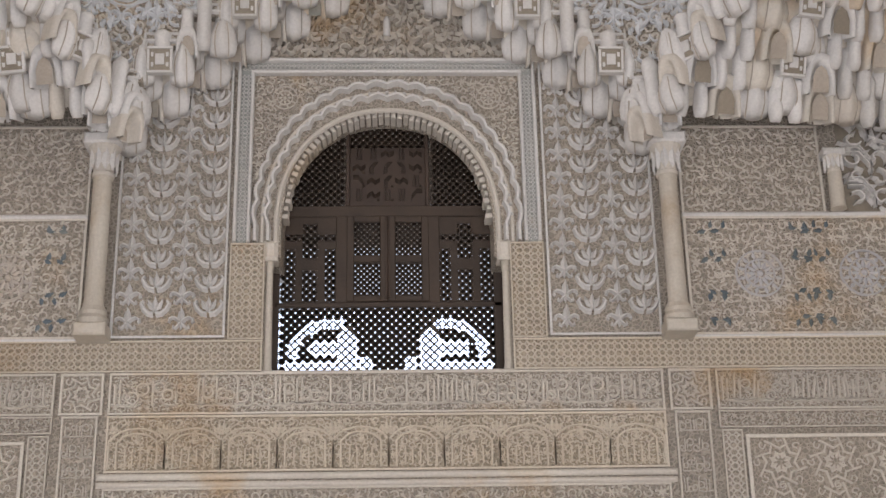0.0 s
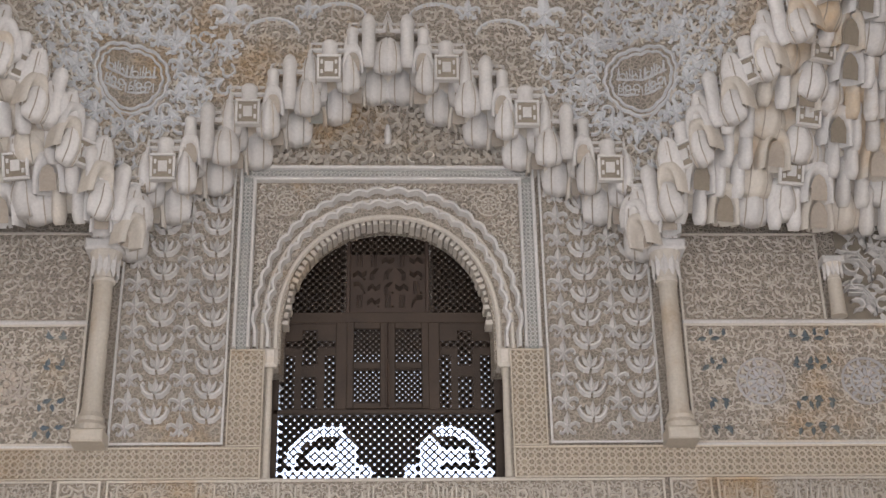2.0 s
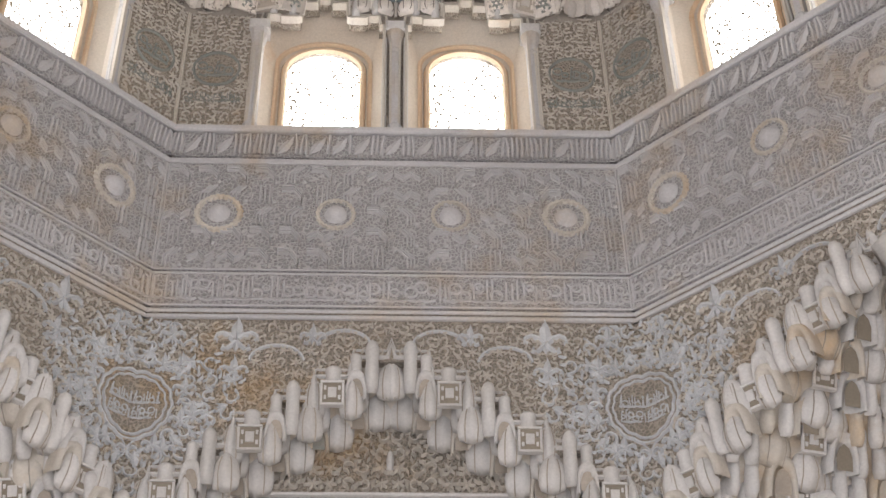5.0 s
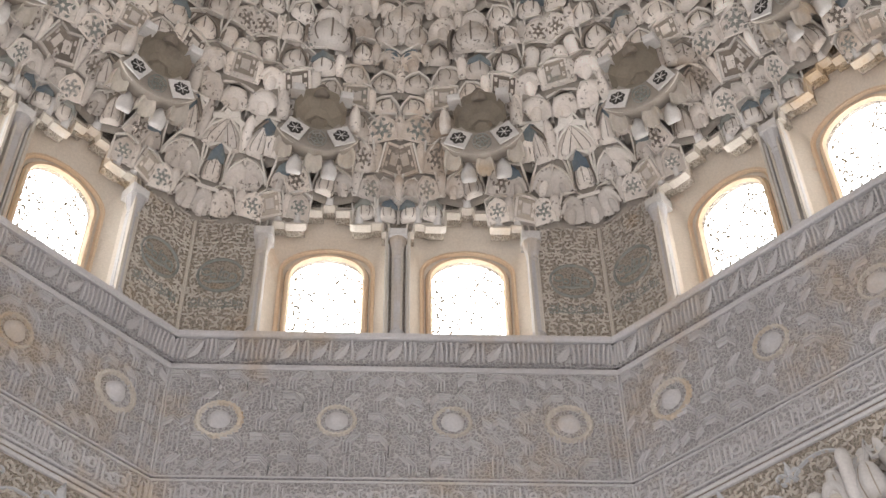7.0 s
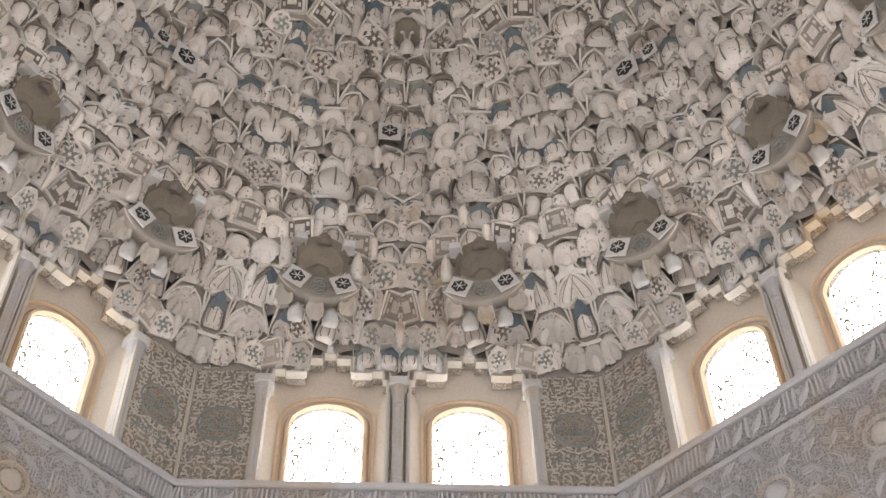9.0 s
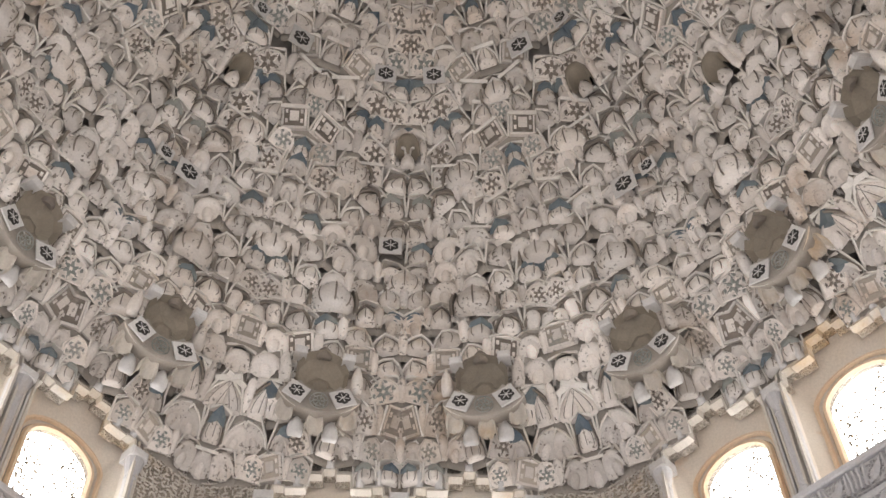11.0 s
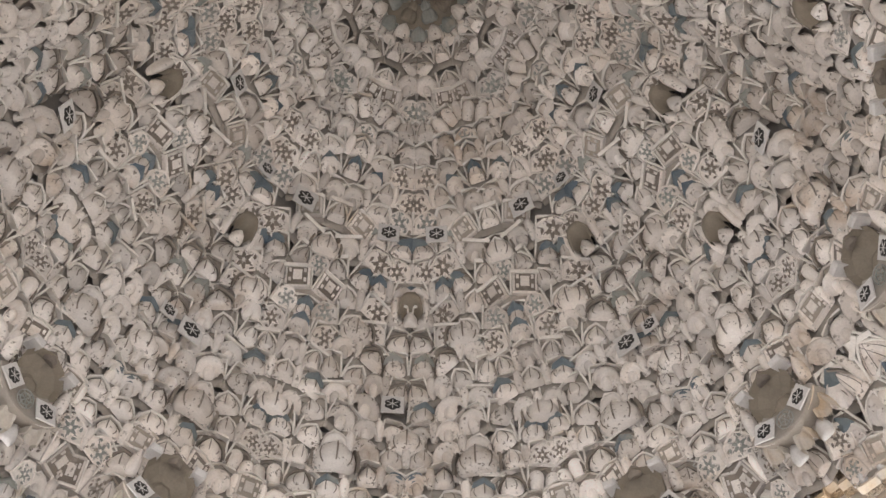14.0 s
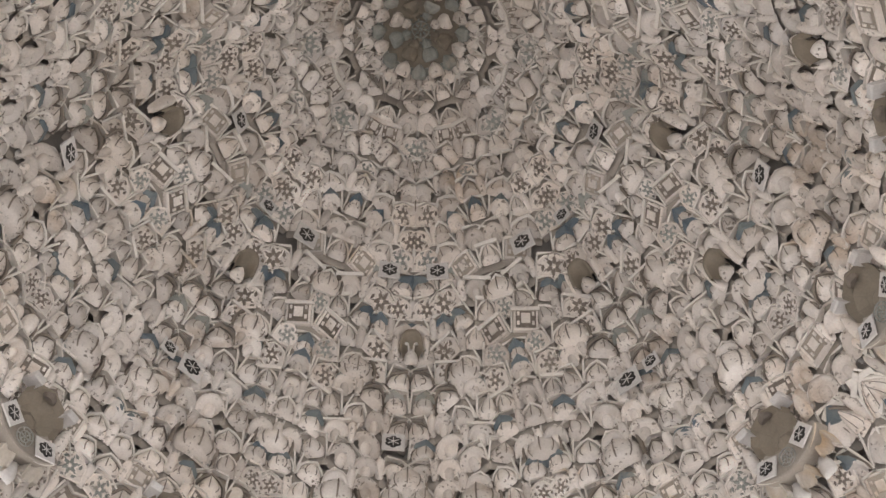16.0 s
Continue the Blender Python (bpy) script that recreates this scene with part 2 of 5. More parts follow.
def arabesque(b, u0, u1, v0, v1, cell, h=0.012, d=0.0, seed=1, keep=None):
    """Scrolls with leaves in mirrored columns, filling a rectangle (where keep(u, v) holds)."""
    rnd = random.Random(seed)
    nx = max(1, round((u1 - u0) / cell))
    ny = max(1, round((v1 - v0) / cell))
    cu, cv = (u1 - u0) / nx, (v1 - v0) / ny
    kinds = {}
    for j in range(ny):
        for i in range(nx):
            x, y = u0 + (i + 0.5) * cu, v0 + (j + 0.5) * cv
            mi = min(i, nx - 1 - i)
            side = 1 if i < nx / 2 else -1
            if (mi, j) not in kinds:
                kinds[mi, j] = (rnd.uniform(0, 6.28), rnd.choice((-1, 1)), rnd.uniform(0.85, 1.1), [rnd.uniform(0, 6.28) for _ in range(3)], rnd.random())
            a, way, s, la, q = kinds[mi, j]
            if keep and not keep(x, y):
                continue
            if side < 0:
                a, way, la = math.pi - a, -way, [math.pi - t for t in la]
            r = 0.46 * min(cu, cv) * s
            if q < 0.8:
                spiral(b, x, y, r, a, way, cell * 0.13, h, d)
            else:
                b.disc(x, y, r * 0.4, h, d, 8)
                for k in range(6):
                    b.leaf(x, y, a + k * 1.047, r * 1.05, r * 0.5, h, d)
            for t in la:
                b.leaf(x + r * 0.95 * math.cos(t), y + r * 0.95 * math.sin(t), t + way * 1.2, cell * 0.42, cell * 0.2, h * 1.15, d)


def lattice_net(b, u0, u1, v0, v1, cell, h=0.008, d=0.0, w=None):
    """A net of interlaced diagonal straps with small studs."""
    w = w or cell * 0.2
    nx, ny = max(1, round((u1 - u0) / cell)), max(1, round((v1 - v0) / cell))
    cu, cv = (u1 - u0) / nx, (v1 - v0) / ny
    for i in range(nx):
        for j in range(ny):
            x, y = u0 + i * cu, v0 + j * cv
            b.ribbon([(x, y + cv / 2), (x + cu * 0.3, y + cv * 0.62), (x + cu / 2, y + cv), ], w, h, d)
            b.ribbon([(x + cu / 2, y), (x + cu * 0.7, y + cv * 0.38), (x + cu, y + cv / 2)], w, h, d)
            b.ribbon([(x, y + cv / 2), (x + cu * 0.3, y + cv * 0.38), (x + cu / 2, y)], w, h, d)
            b.ribbon([(x + cu / 2, y + cv), (x + cu * 0.7, y + cv * 0.62), (x + cu, y + cv / 2)], w, h, d)


def script_band(b, u0, u1, v0, v1, h=0.012, d=0.0, seed=3, angular=True):
    """A band of strokes, uprights over a base line with curls between: unreadable writing."""
    rnd = random.Random(seed)
    H = v1 - v0
    w = H * (0.075 if angular else 0.07)
    x = u0 + w
    base = v0 + H * 0.2
    while x < u1 - w:
        k = rnd.random()
        step = H * rnd.uniform(0.1, 0.18)
        if k < 0.62:
            top = v0 + H * rnd.uniform(0.72, 0.95)
            lean = 0 if angular else H * rnd.uniform(-0.05, 0.1)
            b.ribbon([(x, base - H * 0.06), (x + lean * 0.5, (base + top) / 2), (x + lean, top)], w, h, d)
            if angular and rnd.random() < 0.5:
                b.leaf(x, top, rnd.choice((0.4, 2.7)), H * 0.14, H * 0.09, h, d)
        else:
            r = H * rnd.uniform(0.1, 0.19)
            y = v0 + H * rnd.uniform(0.3, 0.68)
            n = 10
            b.ribbon([(x + r * math.cos(t * 6.283 / n), y + r * math.sin(t * 6.283 / n)) for t in range(n)], w * 0.9, h, d, closed=True)
            step = r * 1.6
        if rnd.random() < 0.75:
            b.ribbon([(x - w, base), (x + step * 0.5, base - H * rnd.uniform(0, 0.09)), (min(u1, x + step + w), base)], w, h, d)
        if rnd.random() < 0.5:
            b.leaf(x + step / 2, v0 + H * rnd.uniform(0.35, 0.9), rnd.uniform(0, 6.28), H * 0.17, H * 0.1, h * 0.8, d)
        x += step
    if not angular:
        q = u0 + H * 0.2
        while q < u1 - H * 0.5:
            b.ribbon([(q + H * 0.7 * t, v0 + H * (0.12 + 0.1 * (2 * t - 1) ** 2)) for t in (0, 0.2, 0.4, 0.6, 0.8, 1)], w, h, d)
            q += H * 0.85


def fleur(b, x, y, s, h, d=0.0):
    """Lily motif: an upright bud, two side leaves that curl over, two drops below."""
    b.leaf(x, y - 0.04 * s, math.pi / 2, 0.56 * s, 0.27 * s, h * 1.25, d)
    for k in (-1, 1):
        arc = [(0.03, 0.0), (0.14, 0.1), (0.28, 0.15), (0.39, 0.1), (0.42, 0.0), (0.35, -0.04)]
        b.ribbon([(x + k * p * s, y + q * s) for p, q in arc], lambda t: s * (0.17 - 0.1 * t), h, d, 0.3)
        arc = [(0.02, -0.04), (0.1, -0.14), (0.2, -0.24), (0.27, -0.22), (0.25, -0.15)]
        b.ribbon([(x + k * p * s, y + q * s) for p, q in arc], lambda t: s * (0.13 - 0.06 * t), h * 0.9, d, 0.3)
    b.leaf(x, y - 0.05 * s, -math.pi / 2, 0.26 * s, 0.14 * s, h, d)


def rosette(b, x, y, r, h, d=0.0, n=12):
    for ring in (1.0, 0.62):
        b.ribbon([(x + r * ring * math.cos(6.2832 * i / 28), y + r * ring * math.sin(6.2832 * i / 28)) for i in range(28)], r * 0.09, h, d, closed=True)
    for i in range(n):
        a = 6.2832 * i / n
        b.leaf(x + 0.2 * r * math.cos(a), y + 0.2 * r * math.sin(a), a, 0.4 * r, 0.2 * r, h, d)
        b.leaf(x + 0.66 * r * math.cos(a + 0.26), y + 0.66 * r * math.sin(a + 0.26), a + 0.26, 0.3 * r, 0.2 * r, h, d)
    b.disc(x, y, 0.16 * r, h * 1.3, d, 10)


def strapwork(b, u0, u1, v0, v1, cell, h=0.01, d=0.0, seed=2, keep=None):
    """Chevrons and hooked straps in parallel pairs round small studs."""
    rnd = random.Random(seed)
    nx, ny = max(1, round((u1 - u0) / cell)), max(1, round((v1 - v0) / cell))
    cu, cv = (u1 - u0) / nx, (v1 - v0) / ny
    for i in range(nx):
        for j in range(ny):
            x, y = u0 + (i + 0.5) * cu, v0 + (j + 0.5) * cv
            if keep and not keep(x, y):
                continue
            q = rnd.randrange(4)
            mi = 1 if i < nx / 2 else -1
            for off in (-0.12, 0.0, 0.12):
                if q == 0:
                    p = [(-0.45, -0.1 + off), (-0.1, 0.15 + off), (0.15, -0.1 + off), (0.45, 0.12 + off)]
                elif q == 1:
                    p = [(off - 0.12, -0.46), (off - 0.12, 0.05), (off + 0.2, 0.42)]
                elif q == 2:
                    p = [(-0.42, 0.3 + off), (0.0, 0.3 + off), (0.3, -0.1 + off), (0.3, -0.46)]
                else:
                    p = [(off * 1.4, -0.45), (off * 1.4, 0.45)]
                b.ribbon([(x + mi * a * cu, y + c * cv) for a, c in p], cell * 0.075, h, d)
            if rnd.random() < 0.35:
                b.disc(x + cu * 0.33, y - cv * 0.33, cell * 0.1, h, d, 6)


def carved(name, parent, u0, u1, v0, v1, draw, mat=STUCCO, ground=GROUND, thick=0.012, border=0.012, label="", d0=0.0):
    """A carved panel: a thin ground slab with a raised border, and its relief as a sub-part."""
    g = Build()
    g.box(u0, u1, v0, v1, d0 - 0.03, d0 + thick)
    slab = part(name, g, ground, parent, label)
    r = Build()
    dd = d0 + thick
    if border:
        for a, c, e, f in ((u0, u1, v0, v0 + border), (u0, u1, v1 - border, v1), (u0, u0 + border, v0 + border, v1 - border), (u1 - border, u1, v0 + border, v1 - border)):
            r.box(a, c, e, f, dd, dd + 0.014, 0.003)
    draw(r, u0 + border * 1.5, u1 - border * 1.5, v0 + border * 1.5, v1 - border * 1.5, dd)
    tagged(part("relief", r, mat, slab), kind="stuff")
    return slab


# ---- setting ----
def slab(name, b, mat, m, label, category, smooth=False):
    me = b.mesh(name, mat, smooth)
    bm = bmesh.new()
    bm.from_mesh(me)
    bmesh.ops.remove_doubles(bm, verts=bm.verts, dist=0.0005)
    bm.to_mesh(me)
    bm.free()
    ob = new(name, me)
    ob.matrix_basis = m
    return tagged(ob, label, category, kind="structure")


def arch_top(u, half=0.625, spring=4.73, rise=0.70):
    q = min(1.0, abs(u) / half)
    return spring + rise * math.sqrt(max(0.0, 1 - q ** 2.15))


b = Build()
b.box(-5, 5, -2.0, 9.0, -0.2, 0.0)
floor = new("floor", b.mesh("floor", FLOOR))
tagged(floor, "pale marble floor of the hall", "floor", kind="structure")

# north wall with the arched window opening cut through it
b = Build()
b.box(-4.6, -0.71, 0, 6.9, -0.45, 0)
b.box(0.71, 4.6, 0, 6.9, -0.45, 0)
b.box(-0.71, 0.71, 0, 3.77, -0.45, 0)
us = [-0.71, -0.655] + [-0.625 + 1.25 * i / 28 for i in range(29)] + [0.655, 0.71]
for a, c in zip(us, us[1:]):
    ta, tc = (arch_top(q) if abs(q) <= 0.6251 else 4.46 for q in (a, c))
    if abs(a) > 0.64 or abs(c) > 0.64:
        ta = tc = 4.46
    b.add([(a, ta, -0.45), (c, tc, -0.45), (c, 6.9, -0.45), (a, 6.9, -0.45), (a, ta, 0), (c, tc, 0), (c, 6.9, 0), (a, 6.9, 0)],
          [(3, 2, 1, 0), (4, 5, 6, 7), (0, 1, 5, 4), (2, 3, 7, 6), (0, 4, 7, 3), (1, 2, 6, 5)])
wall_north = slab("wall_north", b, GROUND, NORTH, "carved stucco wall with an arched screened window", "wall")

# plain unseen walls that close the hall, with doorways on the east, west and south
for name, m, gap in (("wall_south", face_on(0, CY - ROOM, 0, 180), (-1.4, 1.4, 4.6)), ("wall_east", face_on(ROOM, CY, 0, -90), (0.0, 1.7, 3.3)), ("wall_west", face_on(-ROOM, CY, 0, 90), (-1.7, 0.0, 3.3))):
    b = Build()
    b.box(-4.6, gap[0], 0, 6.9, -0.4, 0)
    b.box(gap[1], 4.6, 0, 6.9, -0.4, 0)
    b.box(gap[0], gap[1], gap[2], 6.9, -0.4, 0)
    slab(name, b, PLAIN, m, "plain plastered hall wall with a tall doorway", "wall")
b = Build()
for sx in (-1, 1):
    for sy in (-1, 1):
        p = [(sx * 4.5, sy * 4.5), (sx * 4.5, sy * HALF), (sx * APO, sy * HALF), (sx * HALF, sy * APO), (sx * HALF, sy * 4.5)]
        k = len(b.v)
        b.v += [(CX + x, CY + y, 6.72) for x, y in p] + [(CX + x, CY + y, 6.9) for x, y in p]
        b.f += [tuple(k + i for i in range(5)), tuple(k + 5 + i for i in range(5))]
ceiling = new("ceiling", b.mesh("ceiling", PLAIN))
tagged(ceiling, "plain plaster over the corners of the hall", "ceiling", kind="structure")


def stepped(u, half, z0, z1, n):
    """Outline of a stepped arch: height at u."""
    q = 1 - min(1.0, abs(u) / half)
    k = math.floor(q * n + 1e-6)
    return z0 + (z1 - z0) * min(1.0, (k + 0.35) / n) ** 0.75


# octagonal drum: spandrel zone, frieze and window zone of each side
FRONT = (0, 1, 7)           # north, north-west and north-east sides are seen
drum = []
WIN_U, WIN_HALF = 0.545, 0.465


LAMBREQUIN = ((0.12, 1.40), (0.38, 1.34), (0.46, 1.18), (0.72, 1.18), (0.92, 1.20), (1.01, 1.10))


def head_of_opening(u):
    """Lambrequin head of a window opening: stepped, with small cusps."""
    q = abs(u) / WIN_HALF
    for lim, z in LAMBREQUIN:
        if q <= lim:
            return Z_SILL + z
    return Z_SILL + 1.10


for k in range(8):
    b = Build()
    # spandrels over the muqarnas arch
    n = 40
    for i in range(n):
        a, c = -HALF + 2 * HALF * i / n, -HALF + 2 * HALF * (i + 1) / n
        mid = (a + c) / 2
        if k in FRONT:
            z = stepped(mid, HALF + 0.1, 5.28, 6.6, STEPS)
            b.box(a, c, z, Z_DRUM, -0.12, 0)
        elif i == 0:
            b.box(-HALF, HALF, 5.9, Z_DRUM, -0.12, 0)
    b.box(-HALF - 0.05, HALF + 0.05, Z_DRUM, Z_SILL, -0.45, 0.015)
    # window zone with two openings
    edges = sorted({-HALF, HALF} | {s * WIN_U + WIN_HALF * t / 20 for s in (-1, 1) for t in range(-20, 21)})
    for a, c in zip(edges, edges[1:]):
        mid = (a + c) / 2
        off = min(abs(mid - WIN_U), abs(mid + WIN_U))
        if off < WIN_HALF:
            side = WIN_U if mid > 0 else -WIN_U
            b.box(a, c, head_of_opening(mid - side), Z_VAULT + 0.5, -0.10, -0.02)
        else:
            b.box(a, c, Z_SILL, Z_VAULT + 0.5, -0.3, -0.02)
    # inner leaf that holds the arched light
    edges = sorted({-HALF - 0.1, HALF + 0.1} | {s * WIN_U + 0.285 * t / 12 for s in (-1, 1) for t in range(-12, 13)})
    for a, c in zip(edges, edges[1:]):
        mid = (a + c) / 2
        off = min(abs(mid - WIN_U), abs(mid + WIN_U))
        if off < 0.285:
            z = Z_SILL + 0.86 + 0.22 * math.sqrt(1 - (off / 0.285) ** 2)
            b.box(a, c, z, Z_VAULT + 0.1, -0.5, -0.24)
        else:
            b.box(a, c, Z_SILL - 0.1, Z_VAULT + 0.1, -0.5, -0.24)
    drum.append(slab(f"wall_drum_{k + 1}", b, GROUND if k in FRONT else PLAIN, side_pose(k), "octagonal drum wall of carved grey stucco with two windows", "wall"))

# dome shell behind the cells
PROFILE = [(9.5, 3.86), (10.0, 3.62), (10.5, 3.36), (11.2, 3.12), (11.8, 2.87), (12.5, 2.42), (13.1, 1.87), (13.6, 1.38), (14.1, 0.86), (14.5, 0.42), (14.75, 0.12)]


def dome_radius(z):
    for (z0, r0), (z1, r1) in zip(PROFILE, PROFILE[1:]):
        if z <= z1:
            return r0 + (r1 - r0) * (z - z0) / (z1 - z0)
    return 0.1


b = Build()
prof = [(r + 0.16, z) for z, r in PROFILE] + [(0.0, 15.0)]
b.lathe([(4.6, 9.74), (4.4, 9.78), (4.1, 10.2), (3.72, 10.45)] + [(r, z) for r, z in prof[3:]], 0, 0, 64)
dome_shell = new("dome_shell", b.mesh("dome_shell", SHELL, True))
dome_shell.matrix_basis = Matrix.Translation((CX, CY, 0)) @ pose(0, 0, 0, 90)
tagged(dome_shell, "brown plaster shell over the honeycomb vault", "dome", kind="structure")


# ---- drum windows ----
def window_light(m, name, label):
    root = thing(name, m, label, "window", "lights of the drum", "structure")
    g = Build()
    n = 16
    pts = [(-0.285, 0.0), (0.285, 0.0)] + [(0.285 * math.cos(math.pi * i / n), 0.86 + 0.22 * math.sin(math.pi * i / n)) for i in range(n + 1)]
    k = len(g.v)
    g.v += [(x, y, -0.28) for x, y in pts]
    g.f.append(tuple(range(len(pts))))
    part("pane", g, SKYGLOW, root, "bright white daylit pane")
    # plaster tracery
    r = Build()
    rnd = random.Random(5)
    for i in range(420):
        x, y = rnd.uniform(-0.27, 0.27), rnd.uniform(0.04, 1.06)
        if rnd.random() > 0.25 + 2.6 * abs(x):
            continue
        if y > 0.86 and (x / 0.28) ** 2 + ((y - 0.86) / 0.21) ** 2 > 1:
            continue
        r.disc(x, y, rnd.uniform(0.007, 0.014), 0.012, -0.276, 6)
    part("tracery", r, BROWN, root)
    f = Build()
    arc = [(-0.3, 0.0)] + [(-0.3 * math.cos(math.pi * i / n), 0.86 + 0.235 * math.sin(math.pi * i / n)) for i in range(n + 1)] + [(0.3, 0.0)]
    f.ribbon(arc, 0.05, 0.03, -0.235)
    f.ribbon([(x * 1.2, y * 1.0 + (0.05 if y > 0.8 else 0)) for x, y in arc], 0.04, 0.025, -0.215)
    # ochre moulding; its orange also stands in for the warm glow beside the pane
    part("window_frame", f, OCHRE, root, "plaster arch moulding with warm glow in its ochre")
    return root


idx = 1
for k in range(8):
    for s in (-1, 1):
        window_light(side_pose(k) @ Matrix.Translation((s * WIN_U, Z_SILL, 0)), f"window_{idx}", "arched daylit window with pale tracery in the drum")
        idx += 1
# splayed cream reveals of the openings
for k in (0, 1, 7, 2, 6):
    for s in (-1, 1):
        b = Build()
        o, n = s * WIN_U, 48
        line = [(-0.3, 0.86 * i / 8) for i in range(8)] + [(-0.3 * math.cos(math.pi * i / n), 0.86 + 0.235 * math.sin(math.pi * i / n)) for i in range(n + 1)] + [(0.3, 0.86 * i / 8) for i in range(7, -1, -1)]
        rings = []
        for x, y in line:
            wide = x * WIN_HALF / 0.3
            high = y * 1.22 / 0.86 if y <= 0.86 else 1.22 + 0.24 * math.sqrt(max(0.0, 1 - (wide / WIN_HALF) ** 2))
            rings.append(((o + x, Z_SILL + y, -0.262), (o + x * 1.12, Z_SILL + y * 1.02, -0.235), (o + wide * 0.985, Z_SILL + high, -0.105), (o + wide, Z_SILL + (y * 1.10 / 0.86 if y <= 0.86 else high), -0.1 if y > 0.86 else -0.03)))
        b.add([p for r in rings for p in r], [(4 * i + q, 4 * i + q + 1, 4 * i + q + 5, 4 * i + q + 4) for i in range(len(rings) - 1) for q in range(3)])
        part("reveal", b, CREAM, drum[k], "cream plastered window reveal")


# ---- honeycomb cells ----
def finger(w, H, s, fill=0.66, base=0.0):
    """A swelling round-headed stem, closed below."""
    vs, fs = [], []
    nu = 6
    rows = ((0.0, 0.86), (0.25, 1.0), (0.58, 1.0), (0.8, 0.8), (0.93, 0.48), (1.0, 0.1))
    for V, q in rows:
        for i in range(nu + 1):
            a = math.pi * i / nu
            vs.append((-math.cos(a) * w * fill / 2 * q, V * H * 1.04, base + s * 0.95 * math.sin(a) * q + s * 0.25 * V))
    for j in range(len(rows) - 1):
        for i in range(nu):
            a = j * (nu + 1) + i
            fs.append((a, a + 1, a + nu + 2, a + nu + 1))
    fs.append(tuple(range(nu, -1, -1)))
    return vs, fs


def panel(w, H, s):
    """A small leaning square panel with a raised border and a shield."""
    def at(U, V, d):
        return (U * w / 2, V * H, s * V + d)
    b = Build()
    b.add([at(-1, 0, 0), at(1, 0, 0), at(1, 1, 0), at(-1, 1, 0), at(-1, 0, -0.04), at(1, 0, -0.04)], [(0, 1, 2, 3), (4, 5, 1, 0)])
    for u0, u1, v0, v1 in ((-1, 1, 0, 0.1), (-1, 1, 0.9, 1), (-1, -0.82, 0.1, 0.9), (0.82, 1, 0.1, 0.9), (-0.36, 0.36, 0.3, 0.72), (-0.7, -0.5, 0.22, 0.4), (0.5, 0.7, 0.22, 0.4), (-0.7, -0.5, 0.6, 0.78), (0.5, 0.7, 0.6, 0.78)):
        k = 0.014
        b.add([at(u0, v0, 0), at(u1, v0, 0), at(u1, v1, 0), at(u0, v1, 0), at(u0 * 0.96, v0 + 0.015, k), at(u1 * 0.96, v0 + 0.015, k), at(u1 * 0.96, v1 - 0.015, k), at(u0 * 0.96, v1 - 0.015, k)],
              [(0, 1, 5, 4), (1, 2, 6, 5), (2, 3, 7, 6), (3, 0, 4, 7), (4, 5, 6, 7)])
    return b.v, b.f


def bulb(w, H, s, ribs=0, point=0.5):
    """A swelling cell with a pointed head, standing in the slope of the vault, flat below."""
    vs, fs = [], []
    nu = 12 if ribs else 8
    rows = ((0.0, 0.74), (0.12, 0.92), (0.32, 1.0), (0.56, 0.92), (0.76, 0.68), (0.9, 0.38), (1.0, 0.04))
    for V, q in rows:
        for i in range(nu + 1):
            a = math.pi * i / nu
            k = 1 - 0.16 * abs(math.sin(ribs * a)) ** 0.6 if ribs else 1.0
            ridge = 0.1 * s * max(0.0, 1 - abs(a - math.pi / 2) * 5)
            vs.append((-math.cos(a) * w / 2 * q, V * H, (s * math.sin(a) * k + ridge) * (0.35 + 0.65 * q) - s * 0.3 * V))
    for j in range(len(rows) - 1):
        for i in range(nu):
            a = j * (nu + 1) + i
            fs.append((a, a + 1, a + nu + 2, a + nu + 1))
    fs.append(tuple(range(nu, -1, -1)))
    return vs, fs


def gourd(w, H, s):
    return bulb(w, H, s, 4)


def hood(w, H, s):
    """A pointed frame round a cell: a raised rim along a pointed arch over a flat ground."""
    b = Build()
    line = [(-0.5, 0.0), (-0.5, 0.45), (-0.44, 0.66), (-0.28, 0.86), (0.0, 1.04), (0.28, 0.86), (0.44, 0.66), (0.5, 0.45), (0.5, 0.0)]
    b.ribbon([(x * w, y * H) for x, y in line], w * 0.1, s * 0.5, 0.0, 0.6)
    return b.v, b.f


def gable(w, H, s):
    """The painted pointed field above a cell."""
    b = Build()
    p = [(-0.42, 0.55), (0.42, 0.55), (0.36, 0.76), (0.0, 1.0), (-0.36, 0.76)]
    b.add([(x * w, y * H, s * 0.12) for x, y in p] + [(0, 0.72 * H, s * 0.42)], [(0, 1, 5), (1, 2, 5), (2, 3, 5), (3, 4, 5), (4, 0, 5)])
    return b.v, b.f


def flower_plate(w, H, s):
    """A leaning pointed plate with a carved flower."""
    b = Build()
    p = [(-0.46, 0.02), (0.46, 0.02), (0.46, 0.6), (0.28, 0.84), (0.0, 1.0), (-0.28, 0.84), (-0.46, 0.6)]
    b.add([(x * w, y * H, s * 0.6) for x, y in p], [tuple(range(7))])
    b.ribbon([(x * w, y * H) for x, y in p], w * 0.08, 0.012, s * 0.6, closed=True)
    for i in range(6):
        a = i * math.pi / 3 + math.pi / 6
        b.leaf(0.02 * w * math.cos(a), 0.46 * H + 0.02 * w * math.sin(a), a, w * 0.34, w * 0.2, 0.012, s * 0.6)
    b.disc(0, 0.46 * H, w * 0.09, 0.016, s * 0.6, 6)
    return b.v, b.f


